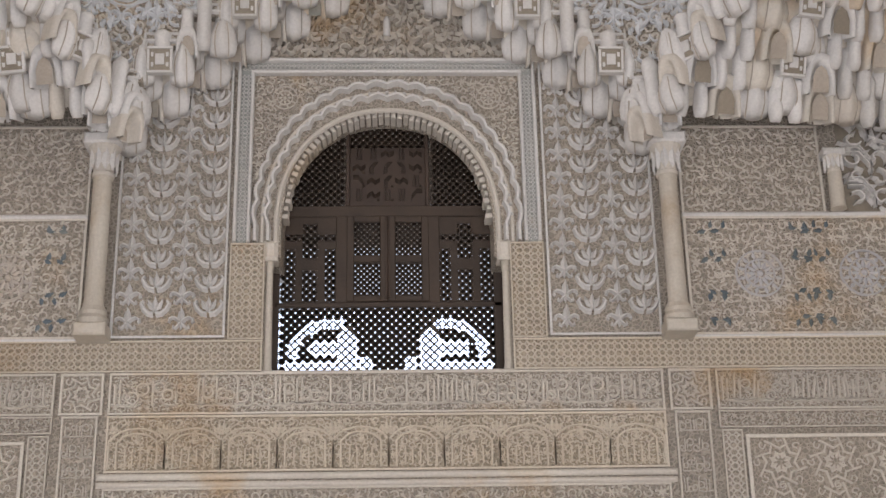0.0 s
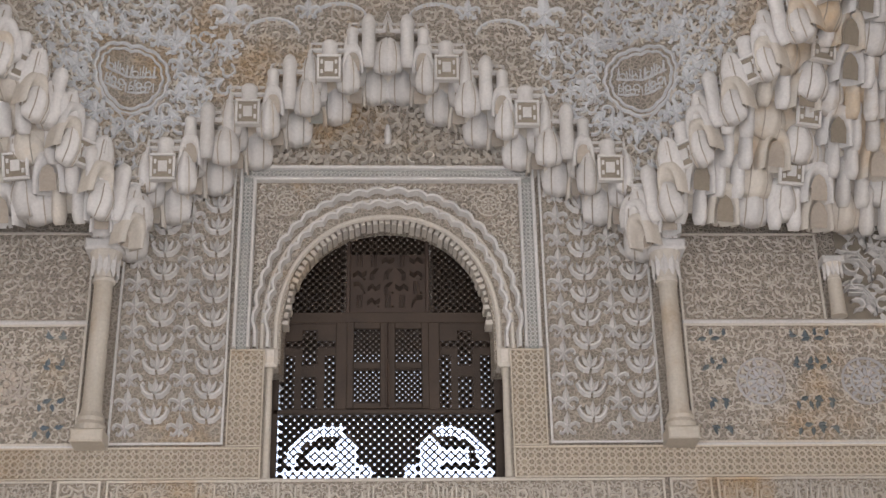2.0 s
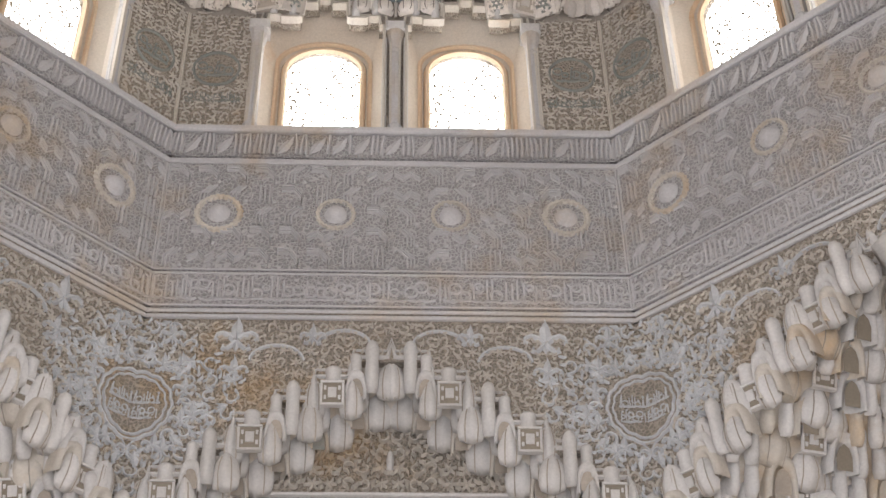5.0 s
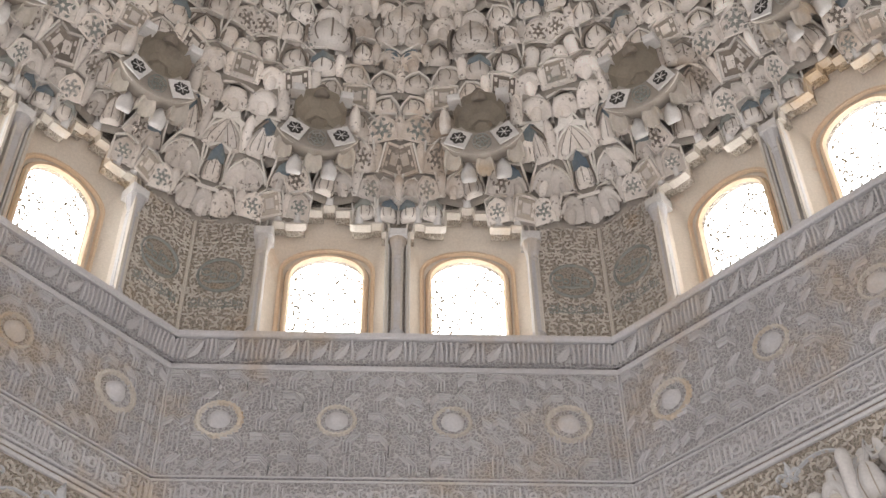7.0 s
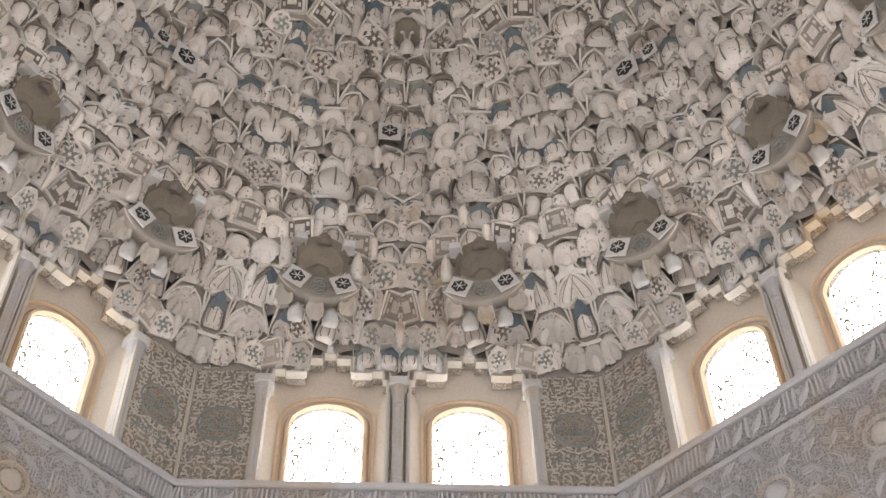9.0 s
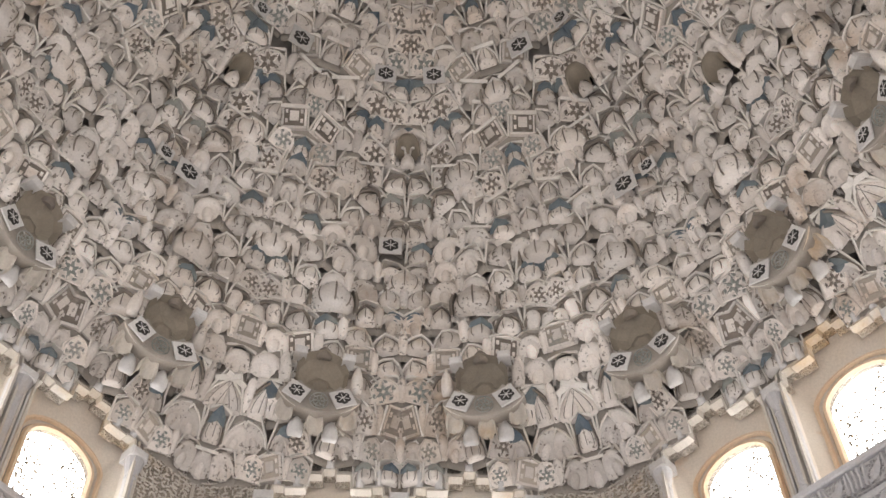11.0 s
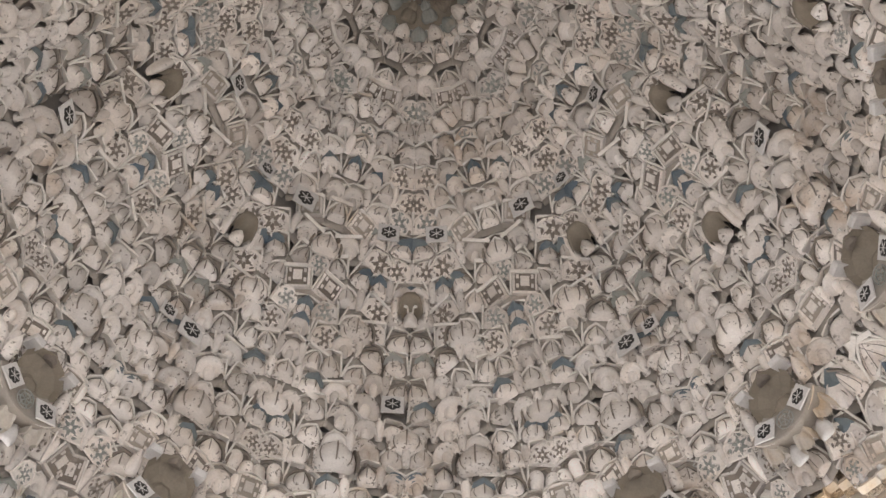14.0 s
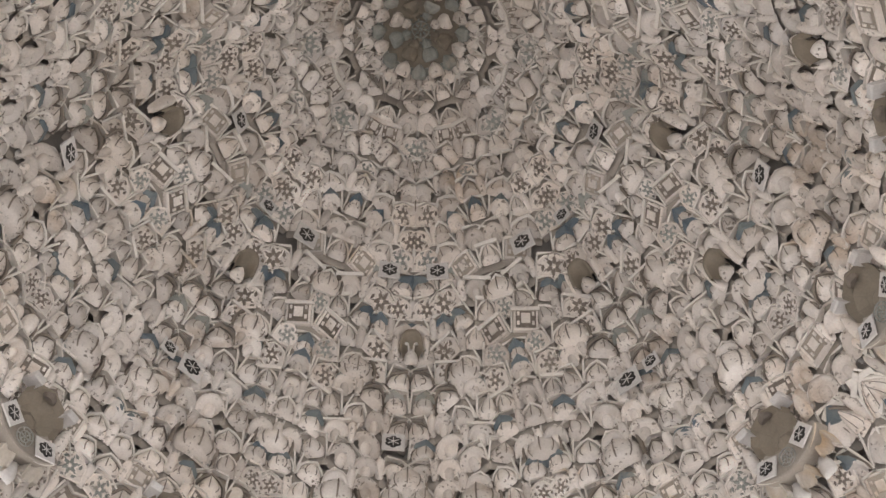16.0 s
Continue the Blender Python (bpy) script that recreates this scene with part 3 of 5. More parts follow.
def seams(w, H, s):
    """Thin dark lines along the ribs of a swelling cell."""
    b = Build()
    rows = ((0.0, 0.74), (0.12, 0.92), (0.32, 1.0), (0.56, 0.92), (0.76, 0.68), (0.9, 0.38), (1.0, 0.06))
    for a in (math.pi * 0.24, math.pi / 2, math.pi * 0.76):
        vs = []
        for V, q in rows:
            for e in (-0.045, 0.045):
                t = a + e
                ridge = 0.1 * s * max(0.0, 1 - abs(t - math.pi / 2) * 5)
                vs.append((-math.cos(t) * w / 2 * q * 1.02, V * H, (s * 1.03 * math.sin(t) + ridge) * (0.35 + 0.65 * q) - s * 0.3 * V + 0.007))
        b.add(vs, [(2 * i, 2 * i + 1, 2 * i + 3, 2 * i + 2) for i in range(len(rows) - 1)])
    return b.v, b.f


def flower_relief(w, H, s):
    """Painted carved flower of a plate."""
    b = Build()
    for i in range(6):
        a = i * math.pi / 3 + math.pi / 6
        b.leaf(0.02 * w * math.cos(a), 0.46 * H + 0.02 * w * math.sin(a), a, w * 0.3, w * 0.16, 0.012, s * 0.6)
        b.leaf(0.3 * w * math.cos(a + 0.5), 0.46 * H + 0.3 * w * math.sin(a + 0.5), a + 2.0, w * 0.16, w * 0.1, 0.01, s * 0.6)
    b.disc(0, 0.46 * H, w * 0.08, 0.014, s * 0.6, 6)
    return b.v, b.f


def arch_niche(w, H, s):
    """A hollow niche behind a pointed arch, with a rounded hood and sides."""
    n = 12
    inner, outer = [], []
    for i in range(n + 1):
        a = math.pi * i / n
        c, q = math.cos(a), math.sin(a)
        inner.append((-0.36 * w * math.copysign(abs(c) ** 0.8, c), 0.02 * H + 0.7 * H * q ** 0.85))
        outer.append((-0.5 * w * math.copysign(abs(c) ** 0.7, c), 0.02 * H + 0.98 * H * q ** 0.8))
    b = Build()
    k = n + 1
    vs = [(x, y, s * 0.35) for x, y in outer] + [((x * 0.6 + p * 0.4), (y * 0.6 + q * 0.4), s) for (x, y), (p, q) in zip(outer, inner)] + [(x, y, s * 0.86) for x, y in inner]
    for q, d in ((0.86, 0.45), (0.55, 0.12), (0.1, 0.0)):
        vs += [(x * q, 0.02 * H + (y - 0.02 * H) * q, s * d) for x, y in inner]
    vs += [(x, y, -0.04) for x, y in outer]
    fs = []
    for j in range(5):
        fs += [(j * k + i + 1, j * k + i, (j + 1) * k + i, (j + 1) * k + i + 1) for i in range(n)]
    fs += [(i, i + 1, 6 * k + i + 1, 6 * k + i) for i in range(n)]
    b.add(vs, fs)
    return b.v, b.f


def stem(w, H, s):
    """A tall round-headed shaft that tapers away below."""
    b = Build()
    nu = 8
    rows = ((0.0, 0.55), (0.15, 0.8), (0.4, 0.95), (0.7, 1.0), (0.86, 0.85), (0.95, 0.55), (1.0, 0.08))
    vs, fs = [], []
    for V, q in rows:
        for i in range(nu + 1):
            a = math.pi * i / nu
            vs.append((-math.cos(a) * w / 2 * q, V * H, s * math.sin(a) * q - 0.01))
    for j in range(len(rows) - 1):
        for i in range(nu):
            a = j * (nu + 1) + i
            fs.append((a, a + 1, a + nu + 2, a + nu + 1))
    fs.append(tuple(range(nu, -1, -1)))
    b.add(vs, fs)
    return b.v, b.f


def panel_field(w, H, s):
    """The dark painted field of a small panel, sunk between its raised parts."""
    b = Build()
    b.add([(-0.4 * w, 0.11 * H, 0.11 * s + 0.006), (0.4 * w, 0.11 * H, 0.11 * s + 0.006), (0.4 * w, 0.89 * H, 0.89 * s + 0.006), (-0.4 * w, 0.89 * H, 0.89 * s + 0.006)], [(0, 1, 2, 3)])
    return b.v, b.f


def cloak(w, H, s):
    """A draped body: a narrow round head that spreads to a wide foot, creased down the middle."""
    vs, fs = [], []
    nu = 12
    rows = ((0.0, 0.84), (0.16, 0.95), (0.36, 1.0), (0.56, 0.94), (0.74, 0.8), (0.87, 0.62), (0.96, 0.36), (1.0, 0.05))
    for V, q in rows:
        for i in range(nu + 1):
            a = math.pi * i / nu
            crease = 1 - 0.22 * max(0.0, 1 - abs(abs(a - math.pi / 2) - 0.5) * 3) * (1 - V)
            foot = -0.1 * H * abs(math.cos(a)) ** 1.4 * (1 - V) ** 2
            vs.append((-math.cos(a) * w / 2 * q, V * H - foot, s * (0.45 * math.sin(a) ** 0.7 + 0.6 * (1 - abs(math.cos(a)))) * crease * (0.35 + 0.65 * min(1.0, 1.5 * (1 - V) + 0.3) * q) * (0.12 + 0.88 * min(1.0, 2.6 * V) ** 0.7)))
    for j in range(len(rows) - 1):
        fs += [(j * (nu + 1) + i, j * (nu + 1) + i + 1, (j + 1) * (nu + 1) + i + 1, (j + 1) * (nu + 1) + i) for i in range(nu)]
    fs.append(tuple(range(nu, -1, -1)))
    return vs, fs


def creases(w, H, s):
    """Thin dark lines down the folds of a draped body."""
    b = Build()
    rows = ((0.05, 0.88), (0.16, 0.95), (0.36, 1.0), (0.56, 0.94), (0.74, 0.8), (0.87, 0.62))
    for a in (math.pi / 2 - 0.5, math.pi / 2 + 0.5):
        vs = []
        for V, q in rows:
            deep = (0.45 * math.sin(a) ** 0.7 + 0.6 * (1 - abs(math.cos(a)))) * (1 - 0.22 * (1 - V))
            d = s * deep * (0.35 + 0.65 * min(1.0, 1.5 * (1 - V) + 0.3) * q) * (0.12 + 0.88 * min(1.0, 2.6 * V) ** 0.7) + 0.007
            vs += [(-math.cos(a) * w / 2 * q - 0.004, V * H, d), (-math.cos(a) * w / 2 * q + 0.004, V * H, d)]
        b.add(vs, [(2 * i, 2 * i + 1, 2 * i + 3, 2 * i + 2) for i in range(len(rows) - 1)])
    return b.v, b.f


def pinnacle(w, H, s):
    """A round knob on a neck that spreads into its foot."""
    vs, fs = [], []
    nu = 10
    rows = ((0.0, 0.6), (0.16, 0.86), (0.4, 0.82), (0.62, 0.76), (0.74, 0.84), (0.84, 0.84), (0.93, 0.62), (1.0, 0.08))
    for V, q in rows:
        for i in range(nu + 1):
            a = math.pi * i / nu
            vs.append((-math.cos(a) * w / 2 * q, V * H, s * math.sin(a) * q))
    for j in range(len(rows) - 1):
        fs += [(j * (nu + 1) + i, j * (nu + 1) + i + 1, (j + 1) * (nu + 1) + i + 1, (j + 1) * (nu + 1) + i) for i in range(nu)]
    fs.append(tuple(range(nu, -1, -1)))
    return vs, fs


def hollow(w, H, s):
    """A flat dark sheet that paints the shade inside a small arched niche."""
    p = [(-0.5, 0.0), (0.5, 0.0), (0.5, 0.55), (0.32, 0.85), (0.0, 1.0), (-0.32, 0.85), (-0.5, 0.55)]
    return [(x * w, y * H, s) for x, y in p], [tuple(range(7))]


SHAPES = {"cloak": cloak, "creases": creases, "pinnacle": pinnacle, "hollow": hollow, "panel_field": panel_field, "seams": seams, "flower_relief": flower_relief, "arch_niche": arch_niche, "stem": stem, "flower_plate": flower_plate, "finger": finger, "panel": panel, "bulb": bulb, "gourd": gourd, "hood": hood, "gable": gable}
SMOOTH = ("finger", "bulb", "gourd", "stem", "arch_niche", "cloak", "pinnacle")


def cell_mesh(kind, w, H, s, mat):
    b = Build()
    b.add(*SHAPES[kind](w, H, s))
    return b.mesh("cell", mat, kind in SMOOTH)


def emblem(parent, m, r):
    """Round-lobed dark flower on a pale square, with a pale outline."""
    g = Build()
    g.box(-r * 1.25, r * 1.25, -r * 1.25, r * 1.25, -0.01, 0.004, 0.003)
    base = part("emblem_tile", g, WHITE, parent, "pale tile with a dark flower emblem", m=m)
    f = Build()
    for i in range(6):
        a = math.pi / 2 + i * math.pi / 3
        f.disc(0.55 * r * math.cos(a), 0.55 * r * math.sin(a), 0.4 * r, 0.005, 0.004, 8, False)
    f.disc(0, 0, 0.45 * r, 0.005, 0.004, 8, False)
    part("flower", f, BLACK, base)
    p = Build()
    for i in range(3):
        a = math.pi / 2 + i * math.pi / 3
        p.ribbon([(-0.7 * r * math.cos(a), -0.7 * r * math.sin(a)), (0.7 * r * math.cos(a), 0.7 * r * math.sin(a))], 0.11 * r, 0.004, 0.008)
    part("petal_cross", p, WHITE, base)


# ---- honeycomb vault: tiers of cells round the dome ----
vault = thing("honeycomb_vault", pose(CX, CY, 0), "pale plaster honeycomb vault of hundreds of hollow cells", "vault")
TIER = 0.225
zs, z = [], 9.70
while z < 14.4:
    zs.append(z)
    slope = (dome_radius(z) - dome_radius(z + 0.05)) / 0.05
    z += TIER / math.hypot(1.0, slope)
zs.append(14.46)
R_CUP, Z_CUP = 3.22, 10.16
CUPOLAS = [(i - 5.5) * 22.5 for i in range(12)]


def fold(theta):
    q = (theta + 22.5) % 45 - 22.5
    return abs(q)


def lobed(theta, k):
    """The vault swells between its sixteen ribs and, higher up, in eight lobes."""
    q = k / len(zs)
    return 1 + 0.012 * math.cos(radians(16 * theta)) - (0.03 + 0.15 * q) * (0.5 + 0.5 * math.cos(radians(8 * theta + 180))) * (0.3 + q)


def in_slope(theta, z, off=0.0, tilt=1.0, k=0):
    """Pose in the slope of the vault: v climbs it, d points away from it into the hall."""
    slope = math.degrees(math.atan2(dome_radius(z - 0.1) - dome_radius(z + 0.1), 0.2))
    r = dome_radius(z) * lobed(theta, k)
    if z < 10.3:
        q = max(0.0, (z - 9.68) / 0.62)
        r = r * q + ((APO - 0.03) / math.cos(radians(fold(theta)))) * (1 - q)
    return face_on(-r * math.sin(radians(theta)), r * math.cos(radians(theta)), z, theta) @ pose(0, 0, 0, slope * tilt) @ Matrix.Translation((0, 0, off))


def tier_at(z):
    return min(range(len(zs)), key=lambda i: abs(zs[i] - z))


EMBLEMS = [(hand * t, z, r) for hand in (-1, 1) for t, z, r in ((40, 11.67, 0.088), (44.8, 11.74, 0.06), (82.8, 11.78, 0.085), (33, 12.95, 0.085), (6.8, 12.98, 0.078), (46.2, 13.07, 0.06), (73.2, 13.07, 0.075))] + [(2.6, 11.69, 0.078)]
DARK = [(0, 12.5), (42, 12.62), (-42, 12.62), (81, 12.62), (-81, 12.62), (-107, 11.2), (-66, 11.68)]


def taken(theta, z, w):
    """True where a cupola or an emblem tile stands."""
    p = in_slope(theta, z).translation
    for t in CUPOLAS:
        c = face_on(-R_CUP * math.sin(radians(t)), R_CUP * math.cos(radians(t)), Z_CUP).translation
        if abs(z - (Z_CUP + 0.03)) < 0.26 and (p - c).length < 0.255:
            return True
    return any((p - in_slope(t, e).translation).length < 0.1 for t, e, _ in EMBLEMS) or any((p - in_slope(t, e).translation).length < 0.13 for t, e in DARK)


vault_count = 0


def bent(shape, h, run, flat=False):
    """Bends a flat shape into the overhang of its tier: upright at the foot, leaning out at the head."""
    vs, fs = shape
    out = []
    for x, y, d in vs:
        q = max(0.0, min(1.0, y / h))
        rise = run if flat else run * math.pi / 2 * math.sin(q * math.pi / 2)
        size = math.hypot(h, rise)
        out.append((x, y - d * rise / size, run * (q if flat else 1 - math.cos(q * math.pi / 2)) + d * h / size))
    return out, fs


def cell_ground(w, h):
    """The curved ground of a cell, with a lip below."""
    b = Build()
    rows = (-0.1, 0.0, 0.25, 0.5, 0.75, 1.0, 1.08)
    b.add([(e * w * 0.51, q * h, 0.0 if q >= 0 else -0.03) for q in rows for e in (-1, 1)], [(2 * i, 2 * i + 1, 2 * i + 3, 2 * i + 2) for i in range(len(rows) - 1)])
    return b.v, b.f


def cell_ridges(w, h):
    """Thin raised lines along the two flanks of a cell."""
    b = Build()
    for e in (-1, 1):
        b.ribbon([(e * w * 0.49, h * q) for q in (0.0, 0.3, 0.55, 0.8, 1.0)], 0.02, 0.014, 0.0, 0.5)
    return b.v, b.f


def roof_line(w, h, peak):
    """Pale straight edge over a cell, bent to a point where it has one."""
    b = Build()
    t, y1 = 0.018, h + peak
    for u0, u1, p, q in ((-0.5, 0.0, h, y1), (0.0, 0.5, y1, h)):
        b.add([(u0 * w, p - t, -0.03), (u1 * w, q - t, -0.03), (u1 * w, q - t, 0.06), (u0 * w, p - t, 0.06), (u0 * w, p, -0.03), (u1 * w, q, -0.03), (u1 * w, q, 0.052), (u0 * w, p, 0.052)],
              [(0, 1, 2, 3), (3, 2, 6, 7), (7, 6, 5, 4)])
    return b.v, b.f


def ring_point(theta, z, k, push=0.0):
    p = in_slope(theta, z, 0.0, 0.0, k).translation
    q = Vector((p.x, p.y, 0.0))
    return q - q.normalized() * push


for k in range(len(zs) - 1):
    z0, h = zs[k], zs[k + 1] - zs[k]
    r0 = dome_radius(z0)
    pitch = 0.17 if k < 3 else (0.23, 0.26, 0.205, 0.24)[k % 4]
    m8 = max(2, round(2 * math.pi * r0 / 8 / pitch))
    joined = {}

    def put(kind, paint, geo, mm, theta):
        global vault_count
        vs, fs = geo
        if vault_count < 300 and abs(theta) < 25 and kind in ("bulb", "gourd", "panel", "flower_plate"):
            g = Build()
            g.add(vs, fs)
            part("cell", g, paint, vault, m=mm, smooth=kind in SMOOTH)
            vault_count += 1
        else:
            g = joined.setdefault((paint.name, kind in SMOOTH or kind == "cell_ground"), Build())
            g.add([tuple(mm @ Vector(v)) for v in vs], fs)

    def vertex(i):
        j = min(i % m8, m8 - i % m8)
        rv = random.Random(f"v {k} {j}")
        t = 45.0 * i / m8
        return t, ring_point(t, z0, k, pitch * ((0.27 if (j + k) % 2 else -0.13) + rv.uniform(-0.06, 0.06))), (j + k) % 2

    for i in range(-math.ceil(118 / 45 * m8), math.ceil(118 / 45 * m8)):
        (ta, pa, _), (tb, pb, out) = vertex(i), vertex(i + 1)
        theta = (ta + tb) / 2
        j = i % m8
        ra = random.Random(f"{k} {min(j, m8 - 1 - j)}")
        q, extra, hue, wide, up = ra.random(), ra.random(), ra.random(), ra.uniform(0.86, 0.98), ra.uniform(-0.012, 0.012)
        if taken(theta, z0 + 0.08, 0.2):
            continue
        along = abs(APO * math.tan(radians(fold(theta))))
        if abs(along - WIN_U) < WIN_HALF + 0.05 and z0 < head_of_opening(min(WIN_HALF, abs(along - WIN_U))) + 0.01:
            continue
        mid, edge = (pa + pb) / 2, pa - pb
        w = edge.length
        run = max(0.03, ring_point(theta, z0, k).length - ring_point(theta, zs[k + 1], min(k + 1, len(zs) - 1)).length)
        mm = face_on(mid.x, mid.y, z0 + up, math.degrees(math.atan2(edge.y, edge.x)))
        swell = 0.105 if k > 2 else 0.07
        body = h * ra.uniform(0.86, 1.0)
        plate = 0.46 < q < 0.68
        # cell ground: grime, with the shade of the gaps put into its colour
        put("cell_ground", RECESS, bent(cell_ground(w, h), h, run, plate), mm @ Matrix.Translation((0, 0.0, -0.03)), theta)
        if q < 0.24:
            put("bulb", CELL, bent(bulb(w * wide * 0.92, body, swell), h, run), mm, theta)
            put("seams", SEAM, bent(seams(w * wide * 0.92, body, swell), h, run), mm, theta)
        elif q < 0.46:
            put("gourd", CELL, bent(bulb(w * wide * 0.94, body, swell * 1.1, 3), h, run), mm, theta)
            put("seams", SEAM, bent(seams(w * wide * 0.94, body, swell * 1.06), h, run), mm, theta)
        elif q < 0.54:
            g = mm @ Matrix.Translation((0, 0, 0.02))
            put("panel_field", FADED if hue < 0.7 else SEAM, bent(panel_field(w * 0.9, h, 0.0), h, run, True), g, theta)
            put("panel", CELL, bent(panel(w * 0.9, h, 0.0), h, run, True), g, theta)
        elif plate:
            put("flower_plate", CELL, bent(flower_plate(w, h, 0.03), h, run, True), mm, theta)
            put("flower_relief", GREEN if hue > 0.5 else SEAM, bent(flower_relief(w, h, 0.032), h, run, True), mm, theta)
        elif q < 0.75:
            # two slim stems side by side
            for e in (-1, 1):
                put("stem", CELL, bent(stem(w * 0.46, body, swell * 0.75), h, run), mm @ Matrix.Translation((e * w * 0.24, 0, 0)), theta)
        else:
            put("arch_niche", CELL, bent(arch_niche(w * 0.96, body, swell * 0.6), h, run), mm, theta)
            put("stem", CELL, bent(stem(w * 0.4, body * 0.7, swell * 0.5), h, run), mm, theta)
        if not plate and extra < 0.75:
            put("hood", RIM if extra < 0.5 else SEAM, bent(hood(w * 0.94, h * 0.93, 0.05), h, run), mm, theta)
        # painted gables, set denser in upper tiers to stand in for dimmer light
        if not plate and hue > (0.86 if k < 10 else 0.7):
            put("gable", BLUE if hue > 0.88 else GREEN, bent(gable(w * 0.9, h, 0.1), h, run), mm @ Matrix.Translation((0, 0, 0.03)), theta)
        put("cell_ridges", RIM, bent(cell_ridges(w, h), h, run, plate), mm, theta)
        if extra > 0.3:
            put("roof_line", RIM, bent(roof_line(w, h, 0.05 if extra > 0.4 else 0.0), h, run), mm, theta)
        if out and not taken(tb, z0 + 0.08, 0.2) and random.Random(f"s {k} {min((i + 1) % m8, m8 - (i + 1) % m8)}").random() < 0.7:
            st = face_on(pb.x, pb.y, z0, tb)
            put("stem", CELL, bent(stem(0.085, h * 0.95, 0.06), h, run), st, tb)
    for (paint, smooth), g in joined.items():
        tagged(part("cell_tier", g, bpy.data.materials[paint], vault, smooth=smooth), kind="stuff")
# larger ribbed cells at the points of the pattern
for z, angles, size in ((10.95, (11, 34, 56, 79), 0.36), (11.3, (0, 22.5, 45, 67.5), 0.3), (12.1, (11, 34, 56, 79), 0.3), (12.65, (22.5, 67.5), 0.26), (13.45, (0, 45), 0.24)):
    for t in angles:
        for hand in ((-1, 1) if t else (1,)):
            b = Build()
            b.add(*bulb(size, size * 0.95, size * 0.42))
            m = in_slope(hand * t, z, 0.04, 0.5, tier_at(z))
            great = part("great_cell", b, CELL, vault, "large pale ribbed cell", smooth=True, m=m)
            b = Build()
            b.add(*seams(size, size * 0.95, size * 0.42))
            b.add(*hood(size * 1.08, size * 1.05, 0.08))
            part("rib_relief", b, SEAM, great)
# boss at the crown
b = Build()
b.lathe([(0.56, 14.34), (0.42, 14.43), (0.2, 14.5), (0.1, 14.52), (0.0, 14.52)], 0, 0, 16)
crown = part("crown", b, BROWN, vault, "brown hollow crown of the vault", m=pose(0, 0, 0, 90))
for ring, z, count, size in ((0.45, 14.34, 16, 0.15), (0.3, 14.41, 8, 0.16), (0.18, 14.45, 8, 0.1)):
    for k in range(count):
        t = 360 * (k + 0.5 * (count == 8)) / count
        a = radians(t)
        b = Build()
        b.add(*gourd(size, size * 1.1, size * 0.45))
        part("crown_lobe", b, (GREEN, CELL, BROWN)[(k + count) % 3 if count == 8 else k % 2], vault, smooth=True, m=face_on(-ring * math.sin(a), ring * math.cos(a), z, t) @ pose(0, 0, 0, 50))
b = Build()
rosette(b, 0, 0, 0.13, 0.02, 0.0, 8)
part("crown_rosette", b, GREEN, vault, "faded green rosette at the crown", m=Matrix.Translation((0, 0, 14.5)) @ pose(0, 0, 0, 180))


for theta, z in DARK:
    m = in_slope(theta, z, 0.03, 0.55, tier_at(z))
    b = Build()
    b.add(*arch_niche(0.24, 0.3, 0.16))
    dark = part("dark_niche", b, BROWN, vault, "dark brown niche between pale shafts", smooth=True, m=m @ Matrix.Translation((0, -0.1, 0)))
    for o in (-0.13, 0.13):
        b = Build()
        b.add(*stem(0.09, 0.32, 0.12))
        part("shaft", b, CELL, dark, smooth=True, m=Matrix.Translation((o, -0.02, 0.02)))
    b = Build()
    b.add(*bulb(0.13, 0.17, 0.09))
    part("pendant", b, CELL, dark, smooth=True, m=Matrix.Translation((0, -0.06, 0.05)))
    # black block that paints the shade inside the niche
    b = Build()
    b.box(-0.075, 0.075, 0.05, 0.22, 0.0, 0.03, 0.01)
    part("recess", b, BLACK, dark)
for theta, z, r in EMBLEMS:
    emblem(vault, in_slope(theta, z, 0.12, 0.5, tier_at(z)), r)


